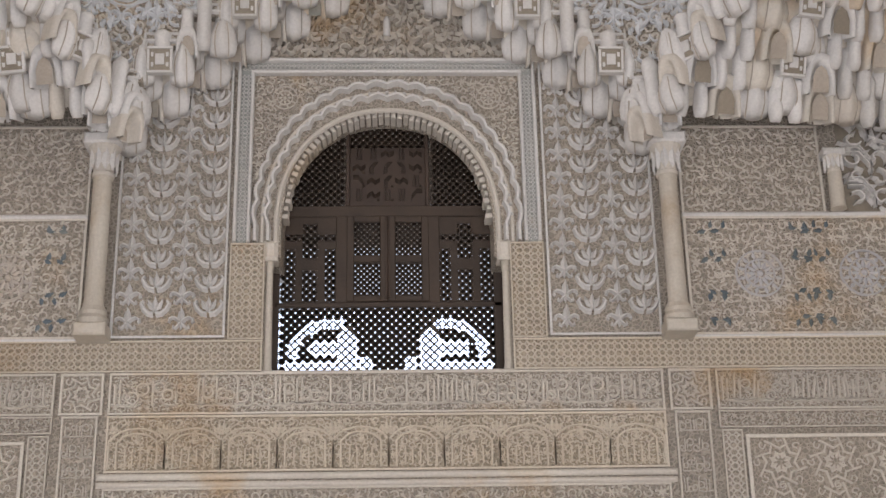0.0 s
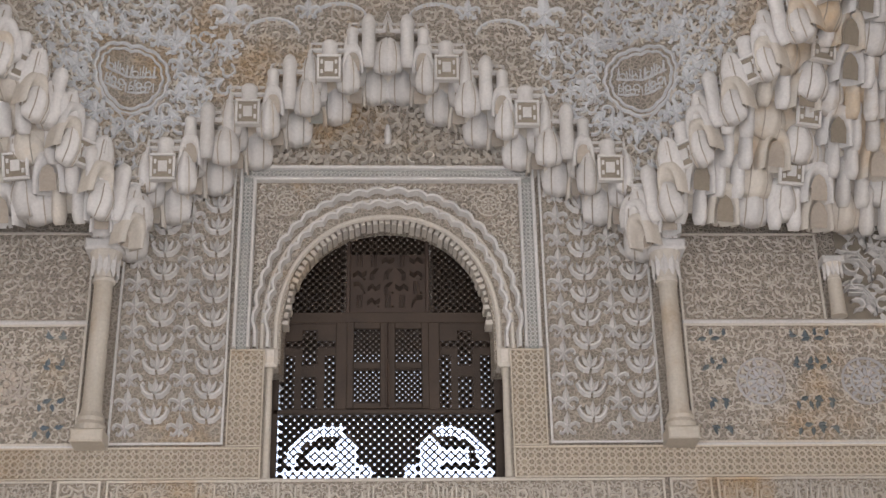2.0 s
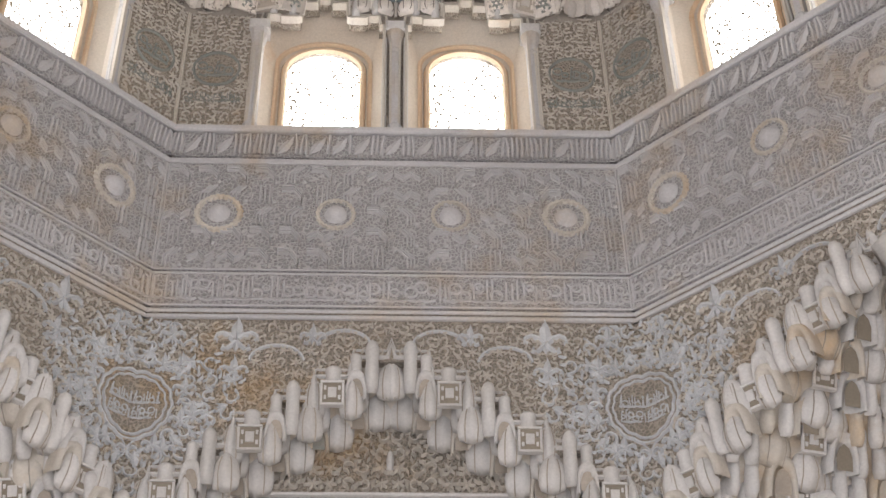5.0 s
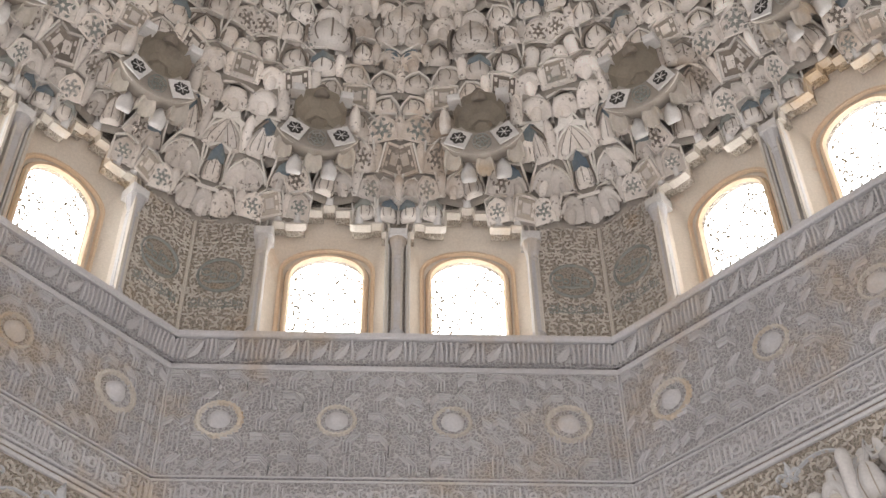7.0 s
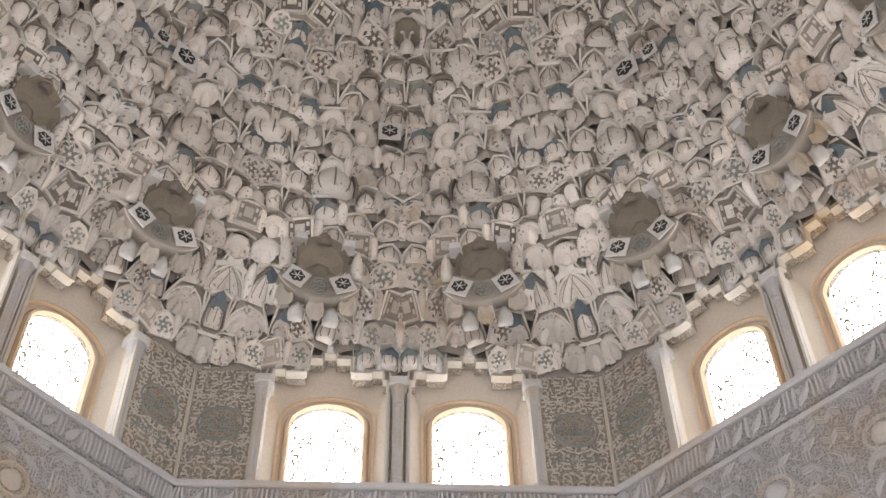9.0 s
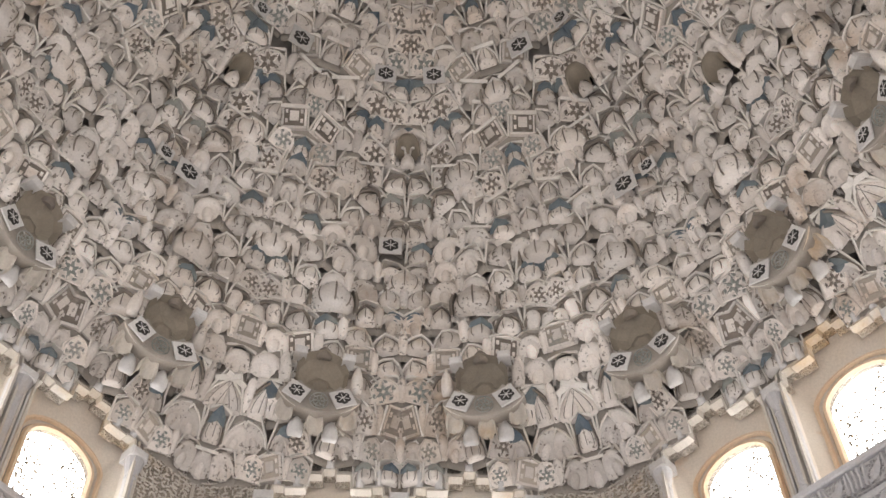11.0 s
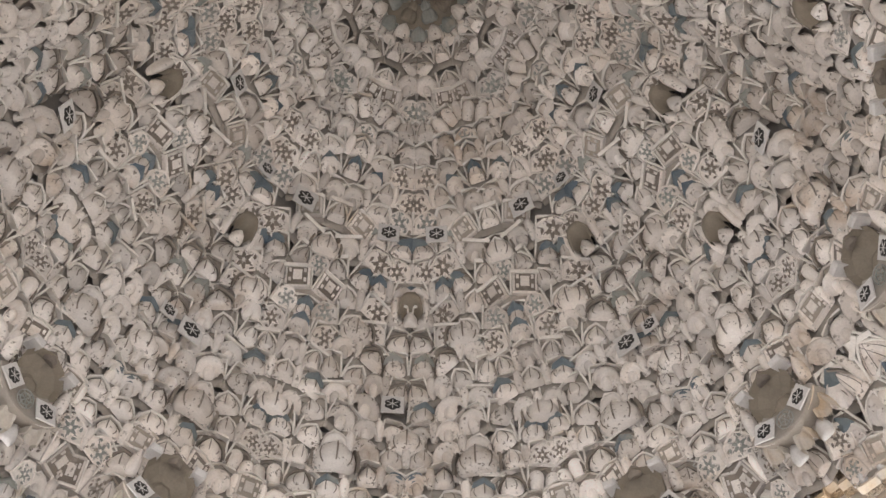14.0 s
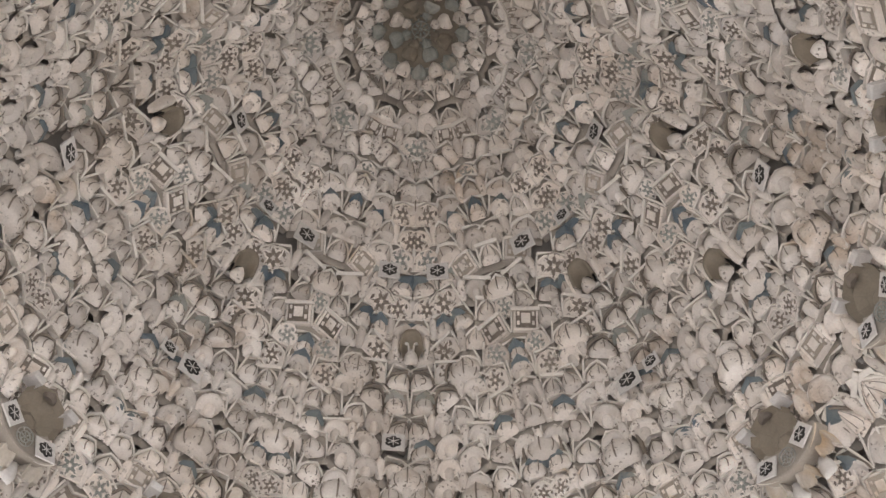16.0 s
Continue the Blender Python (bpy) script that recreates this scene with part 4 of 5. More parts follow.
# ---- sixteen little brown cupolas in a ring over the windows ----
def small_cupola(m):
    root = thing("small_cupola", m, "small brown faceted cupola over a ring of tiles", "cupola", "little cupolas round the vault")
    n = 10
    b = Build()
    rows = [(1.0, 0.0), (0.86, -0.07), (0.5, -0.12), (0.05, -0.14)]
    vs, fs = [], []
    for q, d in rows:
        for i in range(n):
            a = 2 * math.pi * (i + 0.5) / n
            up = 1.12 if math.sin(a) > 0 else 0.86
            vs.append((0.215 * q * math.cos(a), 0.07 + 0.215 * q * up * math.sin(a), d + 0.02))
    for j in range(len(rows) - 1):
        for i in range(n):
            fs.append((j * n + i, j * n + (i + 1) % n, (j + 1) * n + (i + 1) % n, (j + 1) * n + i))
    b.add(vs, fs)
    part("hood", b, BROWN, root, "brown bare plaster hood")
    for x, y, r in ((-0.09, -0.03, 0.085), (0.09, -0.03, 0.085), (0, 0.02, 0.1)):
        g = Build()
        g.disc(x, y, r, 0.035, -0.1, 7)
        part("facet", g, BROWN, root, m=pose(0, 0, 0))
    g = Build()
    g.add(*bulb(0.13, 0.13, 0.05))
    part("finial", g, SEAM, root, m=Matrix.Translation((0.0, 0.24, -0.03)))
    # conical band of tiles below the hood
    c = Build()
    m1 = 14
    vs, fs = [], []
    for R, d, dy in ((0.17, 0.015, 0.06), (0.345, 0.075, -0.01), (0.353, 0.07, -0.015), (0.357, -0.1, 0.0)):
        for i in range(m1 + 1):
            a = math.radians(206 + 128 * i / m1)
            vs.append((R * math.cos(a), dy + R * 0.8 * math.sin(a), d))
    for j in range(3):
        for i in range(m1):
            a = j * (m1 + 1) + i
            fs.append((a, a + m1 + 1, a + m1 + 2, a + 1))
    c.add(vs, fs)
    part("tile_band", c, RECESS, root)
    e = Build()
    e.ribbon([(0.343 * math.cos(math.radians(206 + 128 * i / 16)), -0.01 + 0.343 * 0.8 * math.sin(math.radians(210 + 120 * i / 16))) for i in range(17)], 0.016, 0.014, 0.045)
    part("band_edge", e, STUCCO, root)
    for a in (228, 312):
        q = math.radians(a)
        emblem(root, Matrix.Translation((0.268 * math.cos(q), 0.02 + 0.268 * 0.8 * math.sin(q), 0.075)) @ pose(0, 0, 0, -14, 0, (a - 270) * 0.6), 0.068)
    g = Build()
    rosette(g, 0, -0.19, 0.07, 0.012, 0.062, 6)
    part("rosette", g, GREEN, root)
    # small cells that hang under the band
    for i in range(5):
        q = math.radians(222 + 24 * i)
        g = Build()
        g.add(*(bulb(0.13, 0.19, 0.06) if i % 2 else arch_niche(0.15, 0.2, 0.08)))
        part("hanging_cell", g, WHITE if i % 2 else STUCCO, root, smooth=bool(i % 2), m=Matrix.Translation((0.33 * math.cos(q), -0.15 - 0.04 * (i % 2) + 0.27 * math.sin(q), -0.08 - 0.03 * (i % 2))))
    for sgn in (-1, 1):
        g = Build()
        g.box(sgn * 0.19 - 0.05, sgn * 0.19 + 0.05, 0.21, 0.27, -0.06, 0.09, 0.012)
        part("shoulder", g, WHITE, root)
        g = Build()
        g.add(*bulb(0.1, 0.26, 0.07))
        part("side_cell", g, CELL, root, smooth=True, m=Matrix.Translation((sgn * 0.28, -0.02, -0.03)))
    return root


first = None
for th in CUPOLAS:
    m = face_on(CX - R_CUP * math.sin(radians(th)), CY + R_CUP * math.cos(radians(th)), Z_CUP, th) @ pose(0, 0, 0, 20)
    first = copy_thing(first, m) if first else small_cupola(m)


# ---- stepped muqarnas arches over the north wall and in the corners ----
def add_cell(parent, kind, m, w, H, s, paint, cache):
    key = (kind, round(w, 3), round(H, 3), round(s, 3), paint.name)
    if key not in cache:
        cache[key] = cell_mesh(kind, w, H, s, paint)
    if kind == "panel":
        add_cell(parent, "panel_field", m, w, H, s, BROWN, cache)
    if kind == "cloak":
        add_cell(parent, "creases", m, w, H, s, FADED, cache)
    return part("cell", cache[key], paint, parent, m=m)


CACHE = {}
arch = thing("muqarnas_arch", NORTH, "white stucco muqarnas arch stepping up over the window", "arch")


def arch_cells(root, u, top, hand, front, k, seed=0):
    """One step of the arch: cells that climb forward from the wall to the face of the spandrel."""
    w = STEP_W
    rnd = random.Random(k * 7 + seed)
    lean = pose(0, 0, 0, 10)

    def at(x, z, d):
        return Matrix.Translation((u + hand * x, top + z, front * d)) @ lean

    paint = WHITE if rnd.random() < 0.85 else STUCCO
    # foot: small hollow arches at the wall, draped bodies above them
    add_cell(root, "arch_niche", at(w * 0.36, -0.36, 0.02), 0.14, 0.22, 0.12, STUCCO, CACHE)
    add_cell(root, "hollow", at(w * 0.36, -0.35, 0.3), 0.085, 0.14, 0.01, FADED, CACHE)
    if front > 0.1:
        add_cell(root, "cloak", at(-w * 0.12, -0.34, 0.14), 0.21, 0.34, 0.1, paint, CACHE)
    add_cell(root, "cloak", at(w * 0.42, -0.28, 0.45), 0.17, 0.31, 0.09, WHITE, CACHE)
    if k % 2:
        # shield panel under a knob, between two hoods
        add_cell(root, "panel", at(0, -0.2, 1.1), 0.15, 0.16, 0.01, WHITE, CACHE)
        add_cell(root, "pinnacle", at(0, -0.05, 0.95), 0.12, 0.15, 0.08, WHITE, CACHE)
        for e in (-1, 1):
            add_cell(root, "cloak", at(e * w * 0.48, -0.25, 0.8), 0.15, 0.27, 0.1, WHITE, CACHE)
    else:
        # tall knobbed shaft with a hollow arch and a draped cell beside it
        add_cell(root, "pinnacle", at(0, -0.22, 0.93), 0.105, 0.36, 0.08, WHITE, CACHE)
        add_cell(root, "cloak", at(-w * 0.45, -0.26, 0.82), 0.17, 0.25, 0.1, WHITE, CACHE)
        add_cell(root, "arch_niche", at(w * 0.4, -0.27, 0.75), 0.14, 0.22, 0.11, paint, CACHE)
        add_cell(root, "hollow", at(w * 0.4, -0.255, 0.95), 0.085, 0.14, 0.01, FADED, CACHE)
        add_cell(root, "pinnacle", at(w * 0.42, -0.1, 0.95), 0.09, 0.15, 0.07, WHITE, CACHE)


for hand in (-1, 1):
    b = Build()
    for k in range(STEPS):
        u = hand * (HALF + 0.1) * (1 - (k + 0.5) / STEPS)
        top = stepped(u, HALF + 0.1, 5.28, 6.6, STEPS)
        arch_cells(arch, u, top, hand, 0.35, k)
        a, c = u - STEP_W / 2, u + STEP_W / 2
        b = Build()
        b.add([(a, top - 0.32, 0.0), (c, top - 0.32, 0.0), (c, top + 0.02, 0.3), (a, top + 0.02, 0.3), (a, top + 0.02, 0.0), (c, top + 0.02, 0.0)], [(0, 1, 2, 3), (0, 3, 4), (1, 5, 2)])
        part("backing", b, STUCCO, arch)


def corner_muqarnas(k, hand):
    """Muqarnas squinch of a corner: tiers that climb from the two walls to the arch of the diagonal side."""
    root = thing("muqarnas_squinch", side_pose(k), "white and ochre stucco muqarnas squinch in the corner", "squinch", "muqarnas squinches in the corners")
    tiers = 10
    paths = []
    for j in range(tiers + 1):
        q = j / tiers
        z = 5.29 + 0.137 * j
        half = max(0.12, 1.66 * (1 - max(0.0, (z + 0.1 - 5.3) / 1.36) ** 1.1))
        depth = 1.9 * (1 - q) ** 1.15 + 0.1
        power = 1.05 + 1.3 * q
        paths.append((z, [Vector((half * (i / 40 - 1), -depth * (1 - abs(i / 40 - 1) ** power))) for i in range(81)]))
    for (z0, p0), (z1, p1) in zip(paths, paths[1:]):
        b = Build()
        base = len(b.v)
        b.v += [(p.x, z0, p.y - 0.03) for p in p0] + [(p.x, z1, p.y - 0.03) for p in p1]
        b.f += [(base + i, base + i + 1, base + 82 + i, base + 81 + i) for i in range(80)]
        part("backing", b, STUCCO, root, "ochre stucco behind the cells")
    for j, (z, path) in enumerate(paths[:-1]):
        run, gap, count = 0.09 * (j % 2), 0.18, 0
        for i in range(1, len(path)):
            run += (path[i] - path[i - 1]).length
            if run < gap:
                continue
            run = 0.0
            count += 1
            u, d = path[i]
            if hand * u > 0.4:
                continue
            t = path[i] - path[i - 1]
            m = Matrix.Translation((u, z, d)) @ pose(0, 0, 0, 0, -math.degrees(math.atan2(t.y, t.x)), 0) @ pose(0, 0, 0, 18)
            rnd = random.Random(f"{i} {j}")
            paint = WHITE if rnd.random() < 0.6 else STUCCO
            pick = (count + j // 2) % 4 if j % 2 else 3 - (count % 3)
            if pick == 0:
                add_cell(root, "panel", m @ Matrix.Translation((0, 0.02, 0.1)), 0.16, 0.16, 0.01, WHITE, CACHE)
                add_cell(root, "pinnacle", m @ Matrix.Translation((0, 0.17, 0.08)), 0.09, 0.12, 0.07, WHITE, CACHE)
                add_cell(root, "cloak", m @ Matrix.Translation((0, -0.2, 0.0)), 0.21, 0.26, 0.1, paint, CACHE)
            elif pick == 1:
                add_cell(root, "arch_niche", m @ Matrix.Translation((0, -0.08, -0.01)), 0.19, 0.28, 0.13, paint, CACHE)
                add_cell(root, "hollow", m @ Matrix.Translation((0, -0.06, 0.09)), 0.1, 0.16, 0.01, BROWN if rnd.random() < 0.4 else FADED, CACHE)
            elif pick == 2:
                add_cell(root, "pinnacle", m @ Matrix.Translation((-0.06, -0.08, 0.03)), 0.1, 0.32, 0.09, paint, CACHE)
                add_cell(root, "pinnacle", m @ Matrix.Translation((0.06, -0.08, 0.03)), 0.1, 0.28, 0.09, WHITE, CACHE)
            else:
                add_cell(root, "cloak", m @ Matrix.Translation((0, -0.08, 0.0)), 0.23, 0.3, 0.1, paint, CACHE)
    # cells along the arch of the diagonal face
    for i in range(STEPS):
        u = -hand * (HALF + 0.1) * (1 - (i + 0.5) / STEPS)
        top = stepped(u, HALF + 0.1, 5.28, 6.6, STEPS)
        arch_cells(root, u, top, -hand, 0.02, i, 5)
    return root


corner_muqarnas(7, 1)
corner_muqarnas(1, -1)


# ---- drum: friezes, strapwork with bosses, cornice ----
def drum_side(k):
    side = drum[k]
    L = HALF
    carved("script_frieze", side, -L, L, 6.9, 7.17, lambda r, a, c, e, f, d: script_band(r, a, c, e, f, 0.012, d, seed=11 + k), COOL, COOL_GROUND, label="grey frieze of carved strokes", d0=0.02)
    bosses = [(-1.18, 7.68), (-0.39, 7.68), (0.39, 7.68), (1.18, 7.68)]
    free = lambda x, y: min(math.hypot(x - a, y - c) for a, c in bosses) > 0.15
    carved("strapwork_panel", side, -L, L, 7.19, 8.14, lambda r, a, c, e, f, d: strapwork(r, a, c, e, f, 0.19, 0.016, d, seed=4, keep=free), COOL, COOL_GROUND, label="grey panel of interlaced straps", d0=0.02)
    for i, (x, y) in enumerate(bosses):
        b = Build()
        b.disc(x, y, 0.08, 0.06, 0.03, 16)
        boss = part("boss", b, COOL, side, "round pale grey boss", smooth=True)
        r = Build()
        ring = 0.14 if i in (0, 3) else 0.118
        r.ribbon([(x + ring * math.cos(t * 0.1309) * (1 + 0.07 * (t % 2)), y + ring * math.sin(t * 0.1309) * (1 + 0.07 * (t % 2))) for t in range(48)], 0.045 if i in (0, 3) else 0.03, 0.022, 0.03, closed=True)
        part("wreath", r, STUCCO, boss)
    b = Build()
    for v0, v1, d1 in ((6.82, 6.85, 0.03), (6.865, 6.895, 0.03), (7.165, 7.19, 0.03), (8.135, 8.185, 0.04), (8.41, 8.47, 0.08)):
        b.box(-L - 0.02, L + 0.02, v0, v1, 0.0, d1, 0.01)
    part("moulding", b, COOL, side)
    g = Build()
    g.box(-L - 0.02, L + 0.02, 8.19, 8.40, 0.0, 0.05)
    cornice = part("cornice", g, COOL_GROUND, side, "hollow grey cornice with carved leaves")
    r = Build()
    rnd = random.Random(8)
    x = -L + 0.02
    while x < L - 0.02:
        if rnd.random() < 0.82:
            r.ribbon([(x, 8.2), (x + 0.006, 8.3), (x + rnd.uniform(-0.01, 0.02), 8.39)], 0.026, 0.022, 0.05)
            x += 0.034
        else:
            r.leaf(x, 8.21, 1.0, 0.2, 0.07, 0.02, 0.05)
            x += 0.12
    part("leaf_row", r, COOL, cornice)
    # spandrels
    def clear(x, y):
        return y > stepped(x, L + 0.1, 5.28, 6.6, STEPS) + 0.07 and math.hypot(abs(x) - L, y - 6.17) > 0.29
    r = Build()
    arabesque(r, -L, L, 5.4, 6.8, 0.085, 0.018, 0.0, seed=21, keep=clear)
    tagged(part("scroll_relief", r, STUCCO, side), kind="stuff")
    r = Build()
    arabesque(r, -L, L, 5.4, 6.8, 0.13, 0.024, 0.0, seed=33, keep=lambda x, y: clear(x, y) and math.hypot(abs(x) - L, y - 6.17) < 0.62)
    for s in (-1, 1):
        for rad, wd in ((0.235, 0.022), (0.2, 0.014)):
            pts = []
            for t in range(65):
                a = -math.pi / 2 + math.pi * t / 64
                q = rad * (1 + 0.05 * abs(math.cos(7 * a)))
                pts.append((s * (L - q * math.cos(a)), 6.17 + q * math.sin(a)))
            r.ribbon(pts, wd, 0.018, 0.0)
        a, c = (-L, -L + 0.17) if s < 0 else (L - 0.17, L)
        script_band(r, a, c, 6.06, 6.17, 0.01, 0.0, seed=31, angular=False)
        script_band(r, a, c, 6.17, 6.28, 0.01, 0.0, seed=32, angular=False)
        # foliage round the medallion and pale lilies beside it
        for t in range(9):
            a = math.radians(-80 + 20 * t)
            x, y = s * (L - 0.33 * math.cos(a)), 6.17 + 0.33 * math.sin(a)
            turn = a if s > 0 else math.pi - a
            if y > stepped(x, L + 0.1, 5.28, 6.6, STEPS) + 0.09:
                if t % 2:
                    fleur(r, x, y, 0.17, 0.028)
                else:
                    spiral(r, x, y, 0.055, turn, s, 0.02, 0.026, 0.0)
                    r.leaf(x, y, math.pi - a if s > 0 else a, 0.12, 0.06, 0.028)
        for y0, x1 in ((6.62, 0.3), (6.5, 0.72)):
            r.ribbon([(s * (x1 + 0.17 * math.cos(math.pi * q / 14)), y0 + 0.12 * math.sin(math.pi * q / 14)) for q in range(15)], 0.022, 0.02, 0.0)
        for x, y, z in ((s * 0.98, 6.66, 0.2), (s * 0.98, 6.42, 0.13), (s * 1.2, 6.1, 0.12), (s * 1.3, 6.45, 0.12), (s * 1.36, 5.85, 0.12), (s * 0.5, 6.68, 0.12), (s * 1.38, 6.68, 0.12)):
            fleur(r, x, y, z * 1.6, 0.03)
    part("medallion_relief", r, PALE, side, "pale lobed medallion straps with lilies")
    b = Build()
    last = None
    pts = []
    for i in range(121):
        u = -L + 2 * L * i / 120
        pts.append((u, stepped(u, L + 0.1, 5.28, 6.6, STEPS) + 0.03))
    b.ribbon(pts, 0.03, 0.02, 0.0)
    b.ribbon([(u, v + 0.05) for u, v in pts], 0.018, 0.014, 0.0)
    part("arch_edging", b, WHITE, side)
    # window zone: carved end panels, slender columns, lambrequin mouldings
    for s in (-1, 1):
        a, c = sorted((s * 1.07, s * (L - 0.005)))
        sl = carved("carved_panel", side, a, c, Z_SILL + 0.01, Z_VAULT + 0.06, lambda r, a, c, e, f, d: arabesque(r, a, c, e, f, 0.085, 0.014, d, seed=41, keep=lambda x, y: math.hypot(x - (a + c) / 2, y - 9.1) > 0.17), STUCCO, GROUND, label="carved panel with a round medallion", d0=-0.01)
        r = Build()
        mid = (a + c) / 2
        r.ribbon([(mid + 0.17 * math.cos(t * 0.2618), 9.1 + 0.17 * math.sin(t * 0.2618)) for t in range(24)], 0.025, 0.016, 0.005, closed=True)
        script_band(r, mid - 0.12, mid + 0.12, 9.0, 9.2, 0.012, 0.005, seed=5, angular=False)
        script_band(r, mid - 0.2, mid + 0.2, 8.74, 8.86, 0.012, 0.005, seed=6)
        part("medallion", r, GREEN, sl)
    for x in (0.0, -1.035, 1.035):
        b = Build()
        b.lathe([(0.0, 8.47), (0.06, 8.47), (0.06, 8.53), (0.045, 8.56), (0.04, 9.3), (0.05, 9.32), (0.042, 9.35), (0.07, 9.48), (0.075, 9.52), (0.0, 9.52)], x, -0.01, 12)
        col = part("slender_column", b, COOL, side, "slender grey plaster column")
        g = Build()
        g.box(x - 0.075, x + 0.075, 9.52, 9.62, -0.1, 0.06, 0.015)
        part("capital", g, WHITE, col)
    for s in (-1, 1):
        for grow, w, h in ((0.0, 0.026, 0.07), (0.05, 0.024, 0.05)):
            half, last = [], None
            for lim, z in LAMBREQUIN:
                start = 0.0 if last is None else last
                half += [(start + 0.012, z), (min(lim, 1.0) - 0.012, z)]
                last = min(lim, 1.0)
            half.append((1.0, 0.0))
            reach = WIN_HALF + grow
            pts = [(s * WIN_U - q * reach, Z_SILL + z + (grow if z else 0)) for q, z in reversed(half)] + [(s * WIN_U + q * reach, Z_SILL + z + (grow if z else 0)) for q, z in half]
            b = Build()
            b.ribbon(pts, w, h, -0.02, 0.7)
            part("lambrequin", b, STUCCO, side, "pale stepped lambrequin edging")
        b = Build()
        b.add(*finger(0.12, 0.26, 0.08))
        part("finial", b, WHITE, side, smooth=True, m=Matrix.Translation((s * WIN_U, Z_SILL + 1.40, 0.02)))
        for q in (-0.39, 0.39, -0.24, 0.24):
            b = Build()
            b.add(*finger(0.1, 0.18, 0.07))
            part("finial", b, WHITE, side, smooth=True, m=Matrix.Translation((s * WIN_U + q, head_of_opening(q) + 0.02, 0.02)))
        for e in (-1, 1):
            b = Build()
            x = s * WIN_U + e * WIN_HALF
            b.box(x - 0.018, x + 0.018, Z_SILL, Z_SILL + 1.0, -0.03, 0.02, 0.008)
            part("jamb_moulding", b, WHITE, side)


for k in FRONT:
    drum_side(k)


# ---- north wall panels ----
def net(cell):
    return lambda r, a, c, e, f, d: lattice_net(r, a, c, e, f, cell, 0.009, d)


def scroll(cell, seed, h=0.013):
    return lambda r, a, c, e, f, d: arabesque(r, a, c, e, f, cell, h, d, seed=seed)


def script(seed, angular=True):
    def draw(r, a, c, e, f, d):
        script_band(r, a, c, e, f, 0.02, d, seed=seed, angular=angular)
        arabesque(r, a, c, e, f, 0.045, 0.008, d, seed=seed)
    return draw


def arcade(r, a, c, e, f, d):
    """A row of small lobed arches with knots, scrolls above."""
    arabesque(r, a, c, e, f, 0.05, 0.008, d, seed=19)
    n = max(1, round((c - a) / 0.3))
    w = (c - a) / n
    for i in range(n):
        x = a + (i + 0.5) * w
        H = f - e
        for q in (0.5, 0.36):
            pts = [(x - w * q, e)] + [(x - w * q * math.cos(math.pi * t / 10) * (1 + 0.05 * (t % 2)), e + H * 0.45 + H * 0.36 * q * 2 * math.sin(math.pi * t / 10)) for t in range(11)] + [(x + w * q, e)]
            r.ribbon(pts, 0.013, 0.014, d)
        for t in (-0.2, -0.07, 0.07, 0.2):
            r.ribbon([(x + w * t, e + H * 0.05), (x + w * t, e + H * 0.4)], 0.01, 0.012, d)
        r.disc(x, e + H * 0.55, 0.016, 0.016, d, 8)
        fleur(r, x, e + H * 0.62, 0.07, 0.012, d)
        for s in (-1, 1):
            fleur(r, x + s * w * 0.46, f - H * 0.24, 0.09, 0.014, d)
            spiral(r, x + s * w * 0.25, f - H * 0.1, H * 0.09, 1.57 - s * 1.2, s, 0.01, 0.014, d)
            spiral(r, x + s * w * 0.2, e + H * 0.5, H * 0.08, 1.57 - s * 1.2, -s, 0.008, 0.012, d)
            r.leaf(x + s * w * 0.42, f - H * 0.3, 1.57 + s * 0.4, 0.05, 0.022, 0.012, d)


def star_net(r, a, c, e, f, d):
    """Eight-pointed stars joined by straps."""
    n, mrow = max(1, round((c - a) / 0.3)), max(1, round((f - e) / 0.3))
    w, h = (c - a) / n, (f - e) / mrow
    for i in range(n):
        for j in range(mrow):
            x, y = a + (i + 0.5) * w, e + (j + 0.5) * h
            R = 0.42 * min(w, h)
            pts = [(x + R * (1 if t % 2 else 0.72) * math.cos(t * math.pi / 8), y + R * (1 if t % 2 else 0.72) * math.sin(t * math.pi / 8)) for t in range(16)]
            r.ribbon(pts, 0.016, 0.014, d, closed=True)
            r.ribbon([(x + (p - x) * 0.55, y + (q - y) * 0.55) for p, q in pts], 0.012, 0.012, d, closed=True)
            for t in range(8):
                g = t * math.pi / 4 + math.pi / 8
                r.leaf(x + 0.02 * math.cos(g), y + 0.02 * math.sin(g), g, R * 0.45, R * 0.2, 0.012, d)
                r.ribbon([(x + R * math.cos(g), y + R * math.sin(g)), (x + R * 1.35 * math.cos(g + 0.2), y + R * 1.35 * math.sin(g + 0.2))], 0.014, 0.013, d)
                spiral(r, x + R * 1.18 * math.cos(g + 0.39), y + R * 1.18 * math.sin(g + 0.39), 0.025, g, 1, 0.007, 0.011, d)


def fleur_field(r, a, c, e, f, d):
    cols, rows = 4, 13
    w, h = (c - a) / cols, (f - e) / rows
    for i in range(cols):
        for j in range(rows + i % 2):
            x, y = a + (i + 0.5) * w, e + (j + (0.5 if i % 2 == 0 else 0.04)) * h
            if y < e + 0.04 or y > f - 0.05:
                continue
            if i % 2 == 0:
                fleur(r, x, y, 0.165, 0.034, d)
            else:
                # open flower: two broad leaves that rise from a bud
                for s in (-1, 1):
                    r.ribbon([(x + s * p * w, y + q * h) for p, q in ((0.04, -0.22), (0.24, -0.2), (0.42, -0.04), (0.52, 0.2), (0.44, 0.3))], lambda t: 0.042 * (1 - 0.55 * t), 0.03, d, 0.35)
                    r.leaf(x + s * 0.05 * w, y - 0.1 * h, math.pi / 2 - s * 0.5, 0.075, 0.034, 0.032, d)
                r.leaf(x, y - 0.2 * h, math.pi / 2, 0.1, 0.038, 0.038, d)


W = wall_north
